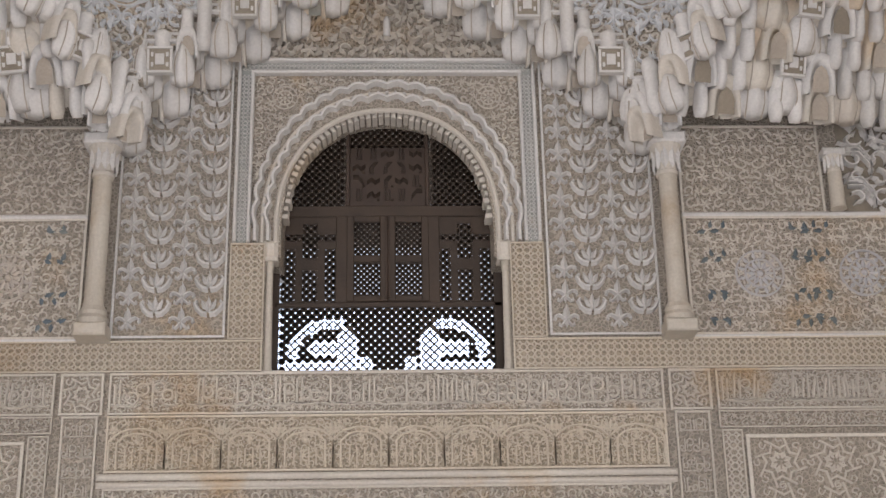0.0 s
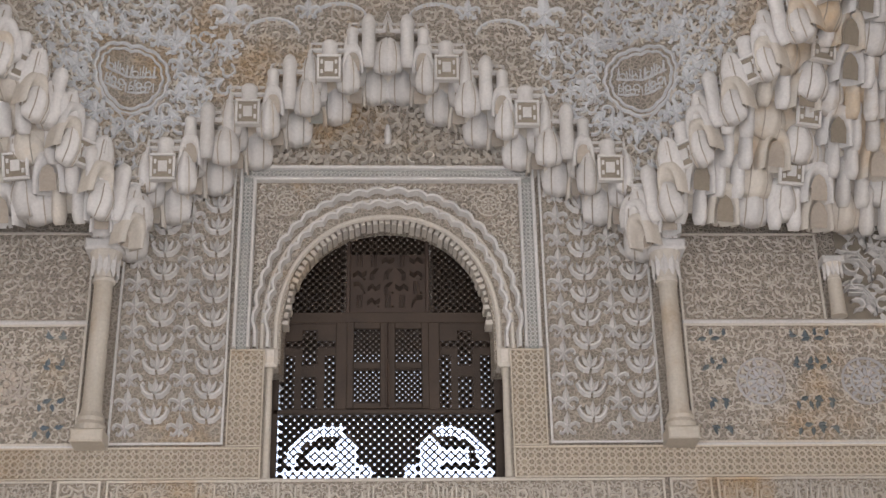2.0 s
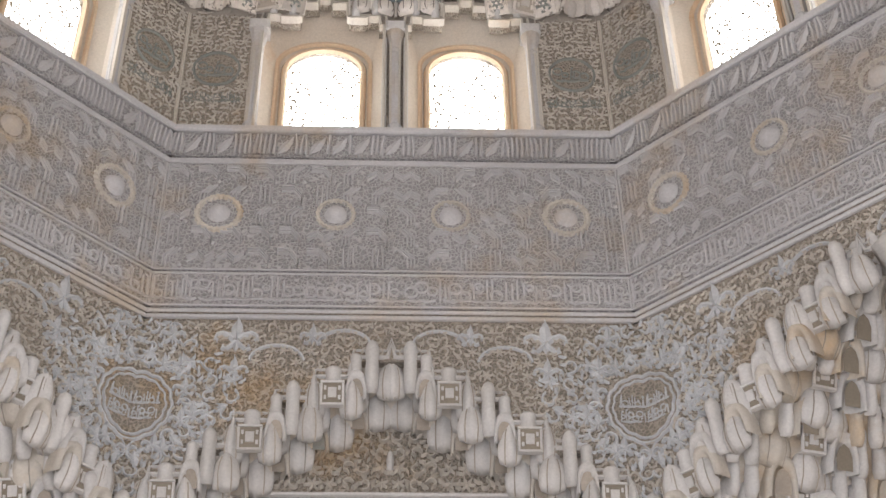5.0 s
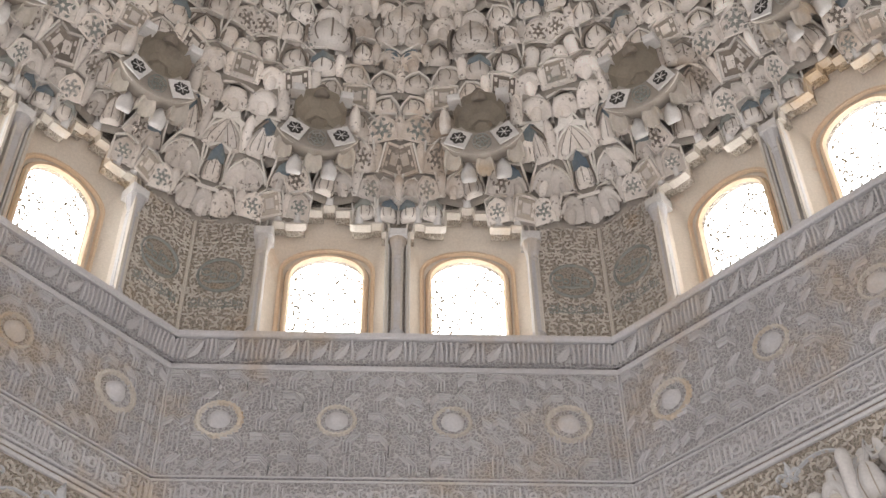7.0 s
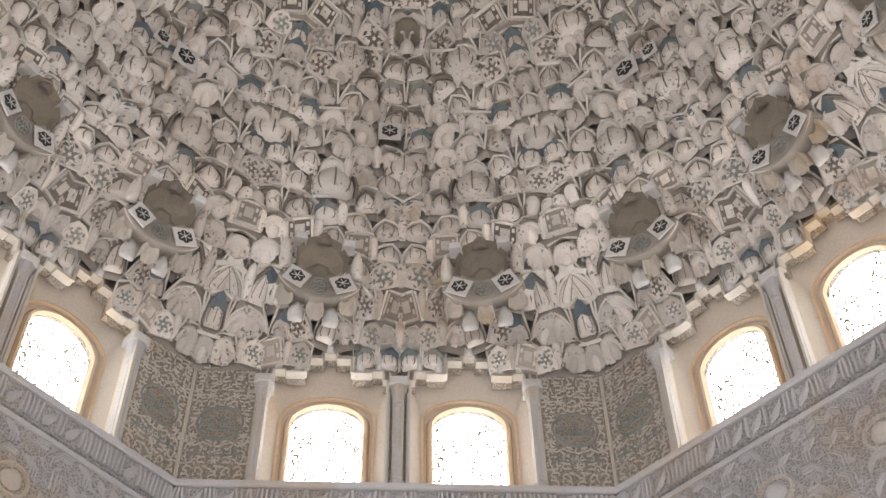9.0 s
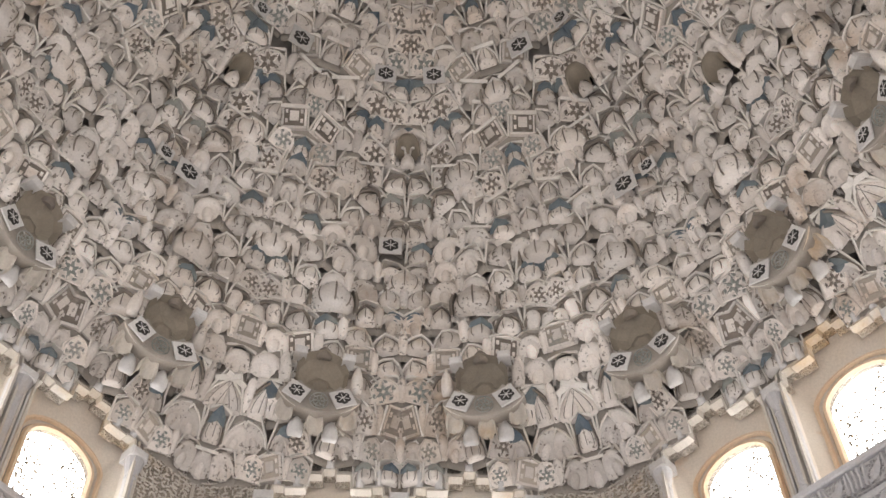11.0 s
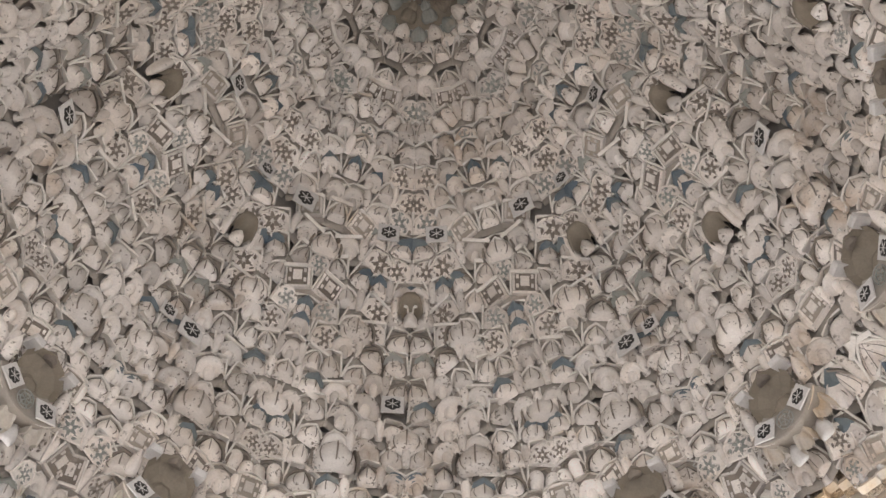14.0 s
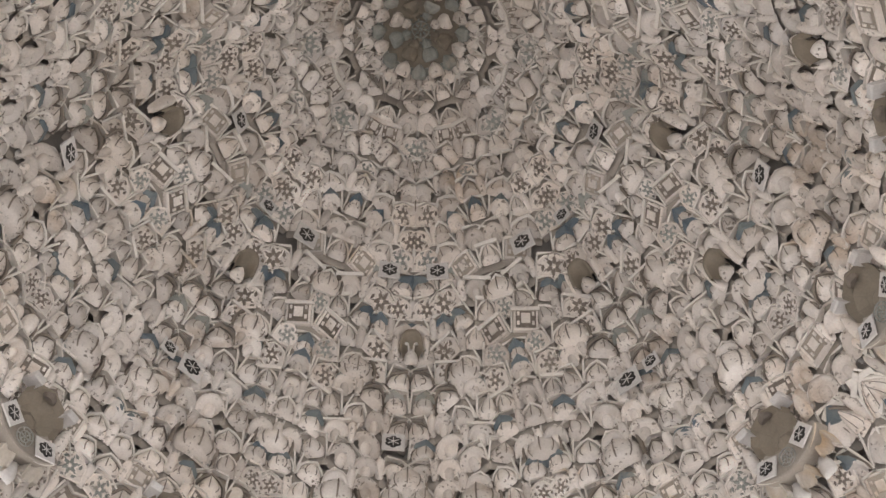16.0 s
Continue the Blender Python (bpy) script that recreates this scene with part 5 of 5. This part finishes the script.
# sill band of fine net, jamb panels beside the window
carved("net_band", W, -2.9, -0.715, 3.77, 3.955, net(0.042), GOLD, GOLD_GROUND, border=0.01, label="ochre band of fine carved net")
carved("net_band", W, 0.715, 3.6, 3.77, 3.955, net(0.042), GOLD, GOLD_GROUND, border=0.01, label="ochre band of fine carved net")
carved("jamb_panel", W, -0.915, -0.715, 3.96, 4.545, net(0.04), GOLD, GOLD_GROUND, border=0.008, label="ochre jamb panel of fine carved net")
carved("jamb_panel", W, 0.715, 0.915, 3.96, 4.545, net(0.04), GOLD, GOLD_GROUND, border=0.008, label="ochre jamb panel of fine carved net")
# inscription and arcade bands below
carved("script_band", W, -1.56, 1.56, 3.525, 3.765, script(51), border=0.012, label="carved band of angular unreadable script")
carved("arcade_band", W, -1.56, 1.56, 3.2, 3.52, arcade, GOLD, GOLD_GROUND, border=0.012, label="carved band of small lobed arches")
carved("fringe_band", W, -1.56, 1.56, 2.8, 3.115, scroll(0.07, 61), border=0.012, label="dark carved scroll band")
b = Build()
for v0, v1, d1 in ((3.16, 3.195, 0.03), (3.118, 3.15, 0.02)):
    b.box(-1.6, 1.6, v0, v1, 0, d1, 0.012)
part("moulding", b, STUCCO, W, "pale ledge moulding")
for s in (-1, 1):
    a, c = sorted((s * 1.57, s * 1.85))
    carved("star_tile", W, a + 0.02, c - 0.02, 3.525, 3.765, star_net, border=0.014, label="square tile with an eight-pointed star")
    carved("upright_band", W, a + 0.04, c - 0.04, 2.8, 3.52, lambda r, p, q, e, f, d: [script_band(r, p, q, e + i * (f - e) / 6, e + (i + 1) * (f - e) / 6 - 0.01, 0.012, d, seed=70 + i) for i in range(6)], border=0.012, label="upright band of carved strokes")
    a, c = (1.86, 3.6) if s > 0 else (-2.9, -1.86)
    carved("script_band", W, a, c, 3.525, 3.765, script(80 + s, False), border=0.012, label="carved band of flowing unreadable script")
    carved("narrow_band", W, a, c, 3.42, 3.52, scroll(0.05, 77), border=0.008)
    p, q = (2.0, 3.6) if s > 0 else (-2.9, -2.0)
    carved("star_panel", W, p, q, 2.8, 3.38, star_net, border=0.02, label="carved panel of interlaced stars")
    p, q = (1.87, 1.985) if s > 0 else (-1.985, -1.87)
    carved("narrow_band", W, p, q, 2.8, 3.41, net(0.04), border=0.008)
    # lily panels between window frame and column
    a, c = sorted((s * 0.93, s * 1.58))
    carved("lily_panel", W, a, c, 3.97, 5.95, fleur_field, WHITE, border=0.014, label="stucco panel of pale lilies in rows")
    # panels beyond the column
    p, q = (1.75, 3.6) if s > 0 else (-2.9, -1.75)
    slab_o = carved("rosette_panel", W, p, q, 3.965, 4.705, scroll(0.075, 91, 0.01), border=0.016, label="flat carved panel with dark leaves and rosettes")
    r = Build()
    dk = Build()
    x = p + 0.43 if s > 0 else q - 0.43
    while p < x < q:
        rosette(r, x, 4.34, 0.14, 0.02, 0.012)
        for ux in (-0.3, -0.22, 0.22, 0.3):
            for vy in (-0.12, 0.1, 0.27, -0.27):
                dk.leaf(x + ux, 4.34 + vy, math.atan2(vy, ux) + 1.0, 0.055, 0.032, 0.016, 0.014)
                dk.leaf(x + ux * 0.9, 4.34 + vy * 1.05, math.atan2(vy, ux) - 0.9, 0.05, 0.028, 0.016, 0.014)
        x += s * 0.62
    part("rosette_relief", r, COOL, slab_o)
    part("leaf_relief", dk, BLUE, slab_o, "dark painted leaves")
    p, q = (1.75, 2.62) if s > 0 else (-2.9, -1.75)
    carved("arch_panel", W, p, q, 4.715, 5.3, scroll(0.085, 97), border=0.014, label="carved panel of interlaced scrolls")
    b = Build()
    p, q = (1.75, 3.6) if s > 0 else (-2.9, -1.75)
    b.box(p, q, 4.7, 4.725, 0, 0.035, 0.008)
    b.box(p, q, 3.95, 3.968, 0, 0.03, 0.006)
    part("moulding", b, WHITE, W)
# openwork panel; the flat brown sheet behind it stands in for deep shade
g = Build()
g.box(2.74, 3.6, 4.73, 5.4, -0.02, 0.006)
back = part("openwork_panel", g, BROWN, W, "pale openwork over a brown sheet standing in for shade")
r = Build()
arabesque(r, 2.75, 3.6, 4.74, 5.4, 0.14, 0.05, 0.006, seed=44)
strapwork(r, 2.75, 3.6, 4.74, 5.4, 0.2, 0.045, 0.006, seed=45)
part("tracery", r, WHITE, back)

# window surround: rectangular frame, spandrels, scalloped arch
b = Build()
for s in (-1, 1):
    for o, w, d in ((0.895, 0.02, 0.05), (0.815, 0.02, 0.045)):
        b.box(s * o - w / 2, s * o + w / 2, 4.55, 5.74 if o > 0.85 else 5.66, 0, d, 0.006)
for v, half in ((5.73, 0.905), (5.65, 0.825)):
    b.box(-half, half, v, v + 0.022, 0, 0.052, 0.006)
frame_part = part("window_surround", b, WHITE, W, "pale rectangular frame round the arched window")
r = Build()
for s in (-1, 1):
    a, c = sorted((s * 0.828, s * 0.882))
    lattice_net(r, a, c, 4.56, 5.65, 0.027, 0.008, 0.012)
lattice_net(r, -0.88, 0.88, 5.675, 5.727, 0.027, 0.008, 0.012)
g = Build()
for a, c, e, f in ((-0.885, -0.825, 4.55, 5.73), (0.825, 0.885, 4.55, 5.73), (-0.825, 0.825, 5.672, 5.73)):
    g.box(a, c, e, f, 0, 0.012)
part("border_ground", g, GREEN, frame_part)
part("border_net", r, WHITE, frame_part)
r = Build()
outer = lambda u: 4.66 + 0.88 * math.sqrt(max(0.0, 1 - (abs(u) / 0.79) ** 2.2))
arabesque(r, -0.8, 0.8, 4.6, 5.64, 0.062, 0.014, 0.0, seed=13, keep=lambda x, y: y > outer(x) + 0.05 and math.hypot(abs(x) - 0.62, y - 5.5) > 0.085)
for s in (-1, 1):
    rosette(r, s * 0.62, 5.5, 0.075, 0.014, 0.0, 8)
part("scroll_relief", r, STUCCO, frame_part, "dense scrollwork over the arch")


def arch_line(ru, rz, n=60, z0=4.66, lobes=0, amp=0.0, low=4.55):
    pts = [(-ru, low)]
    for i in range(n + 1):
        a = math.pi * i / n
        k = 1 + (amp * abs(math.sin(lobes * a / 2)) if lobes else 0)
        x, y = math.cos(a), math.sin(a)
        pts.append((-ru * k * math.copysign(abs(x) ** 0.93, x), z0 + rz * k * abs(y) ** 0.93))
    pts.append((ru, low))
    return pts


for ru, rz, w, h, lob, amp, mat, nm in ((0.775, 0.915, 0.035, 0.05, 44, 0.025, WHITE, "outer_scallop"), (0.735, 0.865, 0.03, 0.02, 0, 0, STUCCO, "bead_band"), (0.70, 0.825, 0.03, 0.05, 44, 0.03, WHITE, "inner_scallop"), (0.655, 0.755, 0.035, 0.016, 0, 0, STUCCO, "soffit_band")):
    b = Build()
    b.ribbon(arch_line(ru, rz, 132, lobes=lob, amp=amp), w, h, 0.0)
    part(nm, b, mat, frame_part)
bead = Build()
for i in range(1, 44):
    a = math.pi * i / 44
    bead.disc(-0.735 * math.cos(a), 4.66 + 0.865 * math.sin(a), 0.014, 0.03, 0.01, 6)
part("bead_row", bead, WHITE, frame_part)
# fringe of small stalactites under the arch
for i in range(49):
    a = math.pi * (i + 0.5) / 49
    u = 0.64 * math.cos(a)
    z = 4.71 + 0.735 * math.sin(a) ** 0.93
    b = Build()
    b.box(-0.015, 0.015, -0.04 - 0.02 * random.Random(i).random(), 0.02, -0.16, -0.04, 0.005)
    part("stalactite", b, STUCCO, frame_part, m=Matrix.Translation((u, z, 0)) @ pose(0, 0, 0, 0, 0, math.degrees(a) - 90))
# imposts and colonnettes of the opening
for s in (-1, 1):
    b = Build()
    a, c = sorted((s * 0.64, s * 0.72))
    b.box(a, c, 4.44, 4.56, -0.1, 0.03, 0.02)
    part("impost", b, STUCCO, frame_part)
    b = Build()
    b.lathe([(0.0, 3.775), (0.03, 3.775), (0.026, 3.82), (0.022, 4.38), (0.035, 4.45), (0.0, 4.45)], s * 0.69, -0.03, 10)
    part("colonnette", b, MARBLE, frame_part, smooth=True)
b = Build()
b.box(-0.72, 0.72, 3.755, 3.775, -0.4, 0.02, 0.006)
part("window_sill", b, STUCCO, W)
# deep scrolls in the tympanum above the frame
carved("tympanum", W, -0.95, 0.95, 5.76, 6.42, scroll(0.105, 15, 0.045), border=0, label="deeply carved scrolls under the muqarnas arch")
b = Build()
b.add(*finger(0.07, 0.14, 0.05))
part("pine_cone", b, WHITE, W, smooth=True, m=Matrix.Translation((0.0, 5.9, 0.03)))
part("pine_cone", b, WHITE, W, smooth=True, m=Matrix.Translation((0.0, 6.22, 0.05)))


# ---- columns ----
def column(u, big=True):
    s = 1.0 if big else 0.62
    root = thing("column", NORTH @ Matrix.Translation((u, 3.96 if big else 4.725, 0.11 if big else 0.07)), "slim marble column with carved capital against the wall", "column", "columns of the muqarnas arch")
    H = 1.22 if big else 0.38
    b = Build()
    b.lathe([(0.0, 0.16), (0.062 * s, 0.16), (0.056 * s, 0.2), (0.054 * s, H - 0.27 * s), (0.06 * s, H - 0.26 * s), (0.0, H - 0.26 * s)] if big else [(0.0, 0.0), (0.05, 0.0), (0.045, 0.02), (0.042, H - 0.15), (0.0, H - 0.15)], 0, 0, 18)
    part("shaft", b, MARBLE, root, smooth=False)
    if big:
        b = Build()
        b.lathe([(0.0, 0.055), (0.085, 0.055), (0.09, 0.085), (0.075, 0.11), (0.08, 0.13), (0.066, 0.16), (0.0, 0.16)], 0, 0, 18)
        part("base", b, MARBLE, root)
        b = Build()
        b.box(-0.09, 0.09, -0.02, 0.055, -0.1, 0.09, 0.01)
        part("plinth", b, MARBLE, root)
    b = Build()
    z = H - 0.26 * s
    b.lathe([(0.0, z), (0.066 * s, z), (0.068 * s, z + 0.02), (0.058 * s, z + 0.03), (0.075 * s, z + 0.13 * s), (0.095 * s, z + 0.19 * s), (0.0, z + 0.19 * s)], 0, 0, 16)
    cap = part("capital", b, STUCCO, root, "carved leaf capital")
    b = Build()
    for i in range(10):
        a = 2 * math.pi * i / 10
        mm = Matrix.Translation((0.066 * s * math.cos(a), z + 0.03, 0.066 * s * math.sin(a))) @ pose(0, 0, 0, 0, 90 - math.degrees(a), 0)
        g = Build()
        g.leaf(0, 0, math.pi / 2, 0.15 * s, 0.05 * s, 0.02)
        b.add([tuple(mm @ Vector(v)) for v in g.v], g.f)
    part("leaf_wrap", b, WHITE, cap)
    b = Build()
    b.box(-0.11 * s, 0.11 * s, H - 0.07 * s, H, -0.1 * s, 0.1 * s, 0.012)
    part("abacus", b, WHITE, root)
    if big:
        b = Build()
        b.box(-0.075, 0.075, H, H + 0.2, -0.1, 0.1, 0.01)
        part("impost_block", b, WHITE, root)
    return root


column(-1.66)
column(1.66)
column(2.68, False)


# ---- wooden screen of the window ----
screen = thing("window_screen", NORTH @ Matrix.Translation((0, 0, -0.3)), "dark cedar lattice screen with two closed shutters", "screen")


def mesh_of_bars(u0, u1, v0, v1, pitch, w, d=0.0, keep=None):
    """Diagonal bars crossing in a rectangle, clipped to it."""
    b = Build()
    for way in (1, -1):
        c = -(v1 - v0)
        while c < (u1 - u0) + (v1 - v0):
            pts = []
            n = 40
            for i in range(n + 1):
                v = v0 + (v1 - v0) * i / n
                u = u0 + c + (v - v0) if way > 0 else u0 + c + (v1 - v)
                ok = u0 <= u <= u1 and (not keep or keep(u, v))
                if ok:
                    pts.append((u, v))
                elif pts:
                    if len(pts) > 1:
                        b.ribbon([pts[0], pts[-1]], w, 0.012, d, 0.9)
                    pts = []
            if len(pts) > 1:
                b.ribbon([pts[0], pts[-1]], w, 0.012, d, 0.9)
            c += pitch
    return b


inside = lambda u, v: v < arch_top(u, 0.66, 4.73, 0.78) - 0.005 if abs(u) < 0.66 else v < 4.5
# boards and rails
def board(name, u0, u1, v0, v1, mat=WOOD, d0=0.0, d1=0.03, label=""):
    b = Build()
    b.box(u0, u1, v0, v1, d0, d1, 0.004)
    return part(name, b, mat, screen, label)


VW = 3.84               # foot of the screen as it shows over the sill
board("rail", -0.72, 0.72, 3.76, VW)
board("rail", -0.68, 0.68, 4.83, 4.90)
board("rail", -0.68, 0.68, 4.245, 4.275)
for s in (-1, 1):
    board("stile", s * 0.685 - 0.05, s * 0.685 + 0.035, VW, 4.83)
    board("stile", s * 0.28 - 0.034, s * 0.28 + 0.034, 4.275, 4.83)
    board("post", s * 0.245 - 0.012, s * 0.245 + 0.012, 4.9, 5.5, REDWOOD)
def field(name, u0, u1, v0, v1, pitch, w, holes, label="", parent=None):
    """Lattice over a whole field, boarded over where there are no holes."""
    lat = tagged(part(name, mesh_of_bars(u0, u1, v0, v1, pitch, w, keep=inside), WOOD, parent or screen, label), kind="stuff")
    b = Build()
    st = pitch / 2
    nx, ny = round((u1 - u0) / st), round((v1 - v0) / st)
    for j in range(ny):
        i = 0
        while i < nx:
            u, v = u0 + (i + 0.5) * (u1 - u0) / nx, v0 + (j + 0.5) * (v1 - v0) / ny
            k = i
            while k < nx and not holes(u0 + (k + 0.5) * (u1 - u0) / nx, v) and inside(u0 + (k + 0.5) * (u1 - u0) / nx, v):
                k += 1
            if k > i:
                b.box(u0 + i * (u1 - u0) / nx, u0 + k * (u1 - u0) / nx, v0 + j * (v1 - v0) / ny, v0 + (j + 1) * (v1 - v0) / ny, -0.004, 0.016)
            i = max(k, i + 1)
    if b.f:
        part("inlay_board", b, WOOD, parent or lat)
    return lat


def bright(u, v):
    x, y = abs(u), v - VW
    arc = ((x - 0.34) / 0.23) ** 2 + ((y - 0.1) / 0.21) ** 2
    return (y < 0.07 and 0.24 < x < 0.61) or (0.19 < x < 0.3 and y < 0.29 - abs(x - 0.245)) or (0.1 < x < 0.165 and y < 0.1) or (0.115 < y < 0.185 and 0.2 < x < 0.47) or (0.76 < arc < 1.24 and y > 0.1 and x > 0.27)


part("lattice", mesh_of_bars(-0.65, 0.65, VW, 4.245, 0.05, 0.0255, keep=lambda u, v: not bright(u, v)), WOOD, screen, "fine dark lattice")["kind"] = "stuff"
part("open_lattice", mesh_of_bars(-0.65, 0.65, VW, 4.245, 0.05, 0.009, keep=bright), WOOD, screen, "wide lattice full of daylight")["kind"] = "stuff"
for s in (-1, 1):
    a, c = sorted((s * 0.29, s * 0.65))
    def holes(u, v):
        x, y = abs(abs(u) - 0.47) / 0.18, (v - 4.275) / (4.83 - 4.275)
        return (0.7 < y < 0.8 and x < 0.92) or (x < 0.3 and (0.5 < y < 0.9 or y < 0.36)) or (0.45 < x < 0.95 and y < 0.62)
    field("lattice", a, c, 4.275, 4.83, 0.046, 0.0225, holes, "fine dark lattice with boarded pattern")
    field("top_lattice", *sorted((s * 0.257, s * 0.66)), 4.9, 5.52, 0.046, 0.0235, lambda u, v: True, "close dark lattice")
    o = s * 0.1255
    b = Build()
    for u0, u1, v0, v1 in ((o - 0.1235, o - 0.08, 4.28, 4.83), (o + 0.08, o + 0.1235, 4.28, 4.83), (o - 0.08, o + 0.08, 4.28, 4.315), (o - 0.08, o + 0.08, 4.53, 4.575), (o - 0.08, o + 0.08, 4.79, 4.83)):
        b.box(u0, u1, v0, v1, 0.016, 0.034, 0.004)
    leaf_root = part("shutter", b, WOOD, screen, "closed lattice shutter")
    field("shutter_lattice", o - 0.132, o + 0.132, 4.27, 4.835, 0.036, 0.0165, lambda u, v: abs(u - o) < 0.075 and (4.315 < v < 4.53 or 4.575 < v < 4.79), "", leaf_root)
    b = Build()
    b.box(o - 0.006 - s * 0.118, o + 0.006 - s * 0.118, 4.3, 4.82, 0.02, 0.045, 0.003)
    part("edge_strip", b, REDWOOD, leaf_root)
board("top_panel", -0.235, 0.235, 4.9, 5.3, REDWOOD, -0.01, 0.012, "red-brown inlaid panel")
b = Build()
strapwork(b, -0.22, 0.22, 4.93, 5.3, 0.09, 0.012, 0.012, seed=9)
part("strap_relief", b, WOOD, screen)
field("top_lattice", -0.257, 0.257, 5.3, 5.5, 0.046, 0.0235, lambda u, v: True)
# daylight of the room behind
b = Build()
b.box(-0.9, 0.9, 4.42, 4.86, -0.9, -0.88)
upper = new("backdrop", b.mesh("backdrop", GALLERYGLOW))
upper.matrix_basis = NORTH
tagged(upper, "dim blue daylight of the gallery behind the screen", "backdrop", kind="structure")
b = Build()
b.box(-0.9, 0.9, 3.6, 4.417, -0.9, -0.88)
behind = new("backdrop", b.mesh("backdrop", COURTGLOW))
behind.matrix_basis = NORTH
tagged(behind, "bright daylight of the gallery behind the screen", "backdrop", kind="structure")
b = Build()
b.box(-1.2, 1.2, 4.87, 6.2, -0.9, -0.85)
b.box(-1.2, -0.9, 3.2, 4.87, -0.9, -0.46)
b.box(0.9, 1.2, 3.2, 4.87, -0.9, -0.46)
b.box(-1.2, 1.2, 6.2, 6.3, -0.9, -0.46)
b.box(-1.2, 1.2, 3.4, 3.6, -0.9, -0.46)
gal = new("wall_gallery", b.mesh("wall_gallery", PLAIN))
gal.matrix_basis = NORTH
tagged(gal, "plain wall of the gallery behind the screen", "wall", kind="structure")
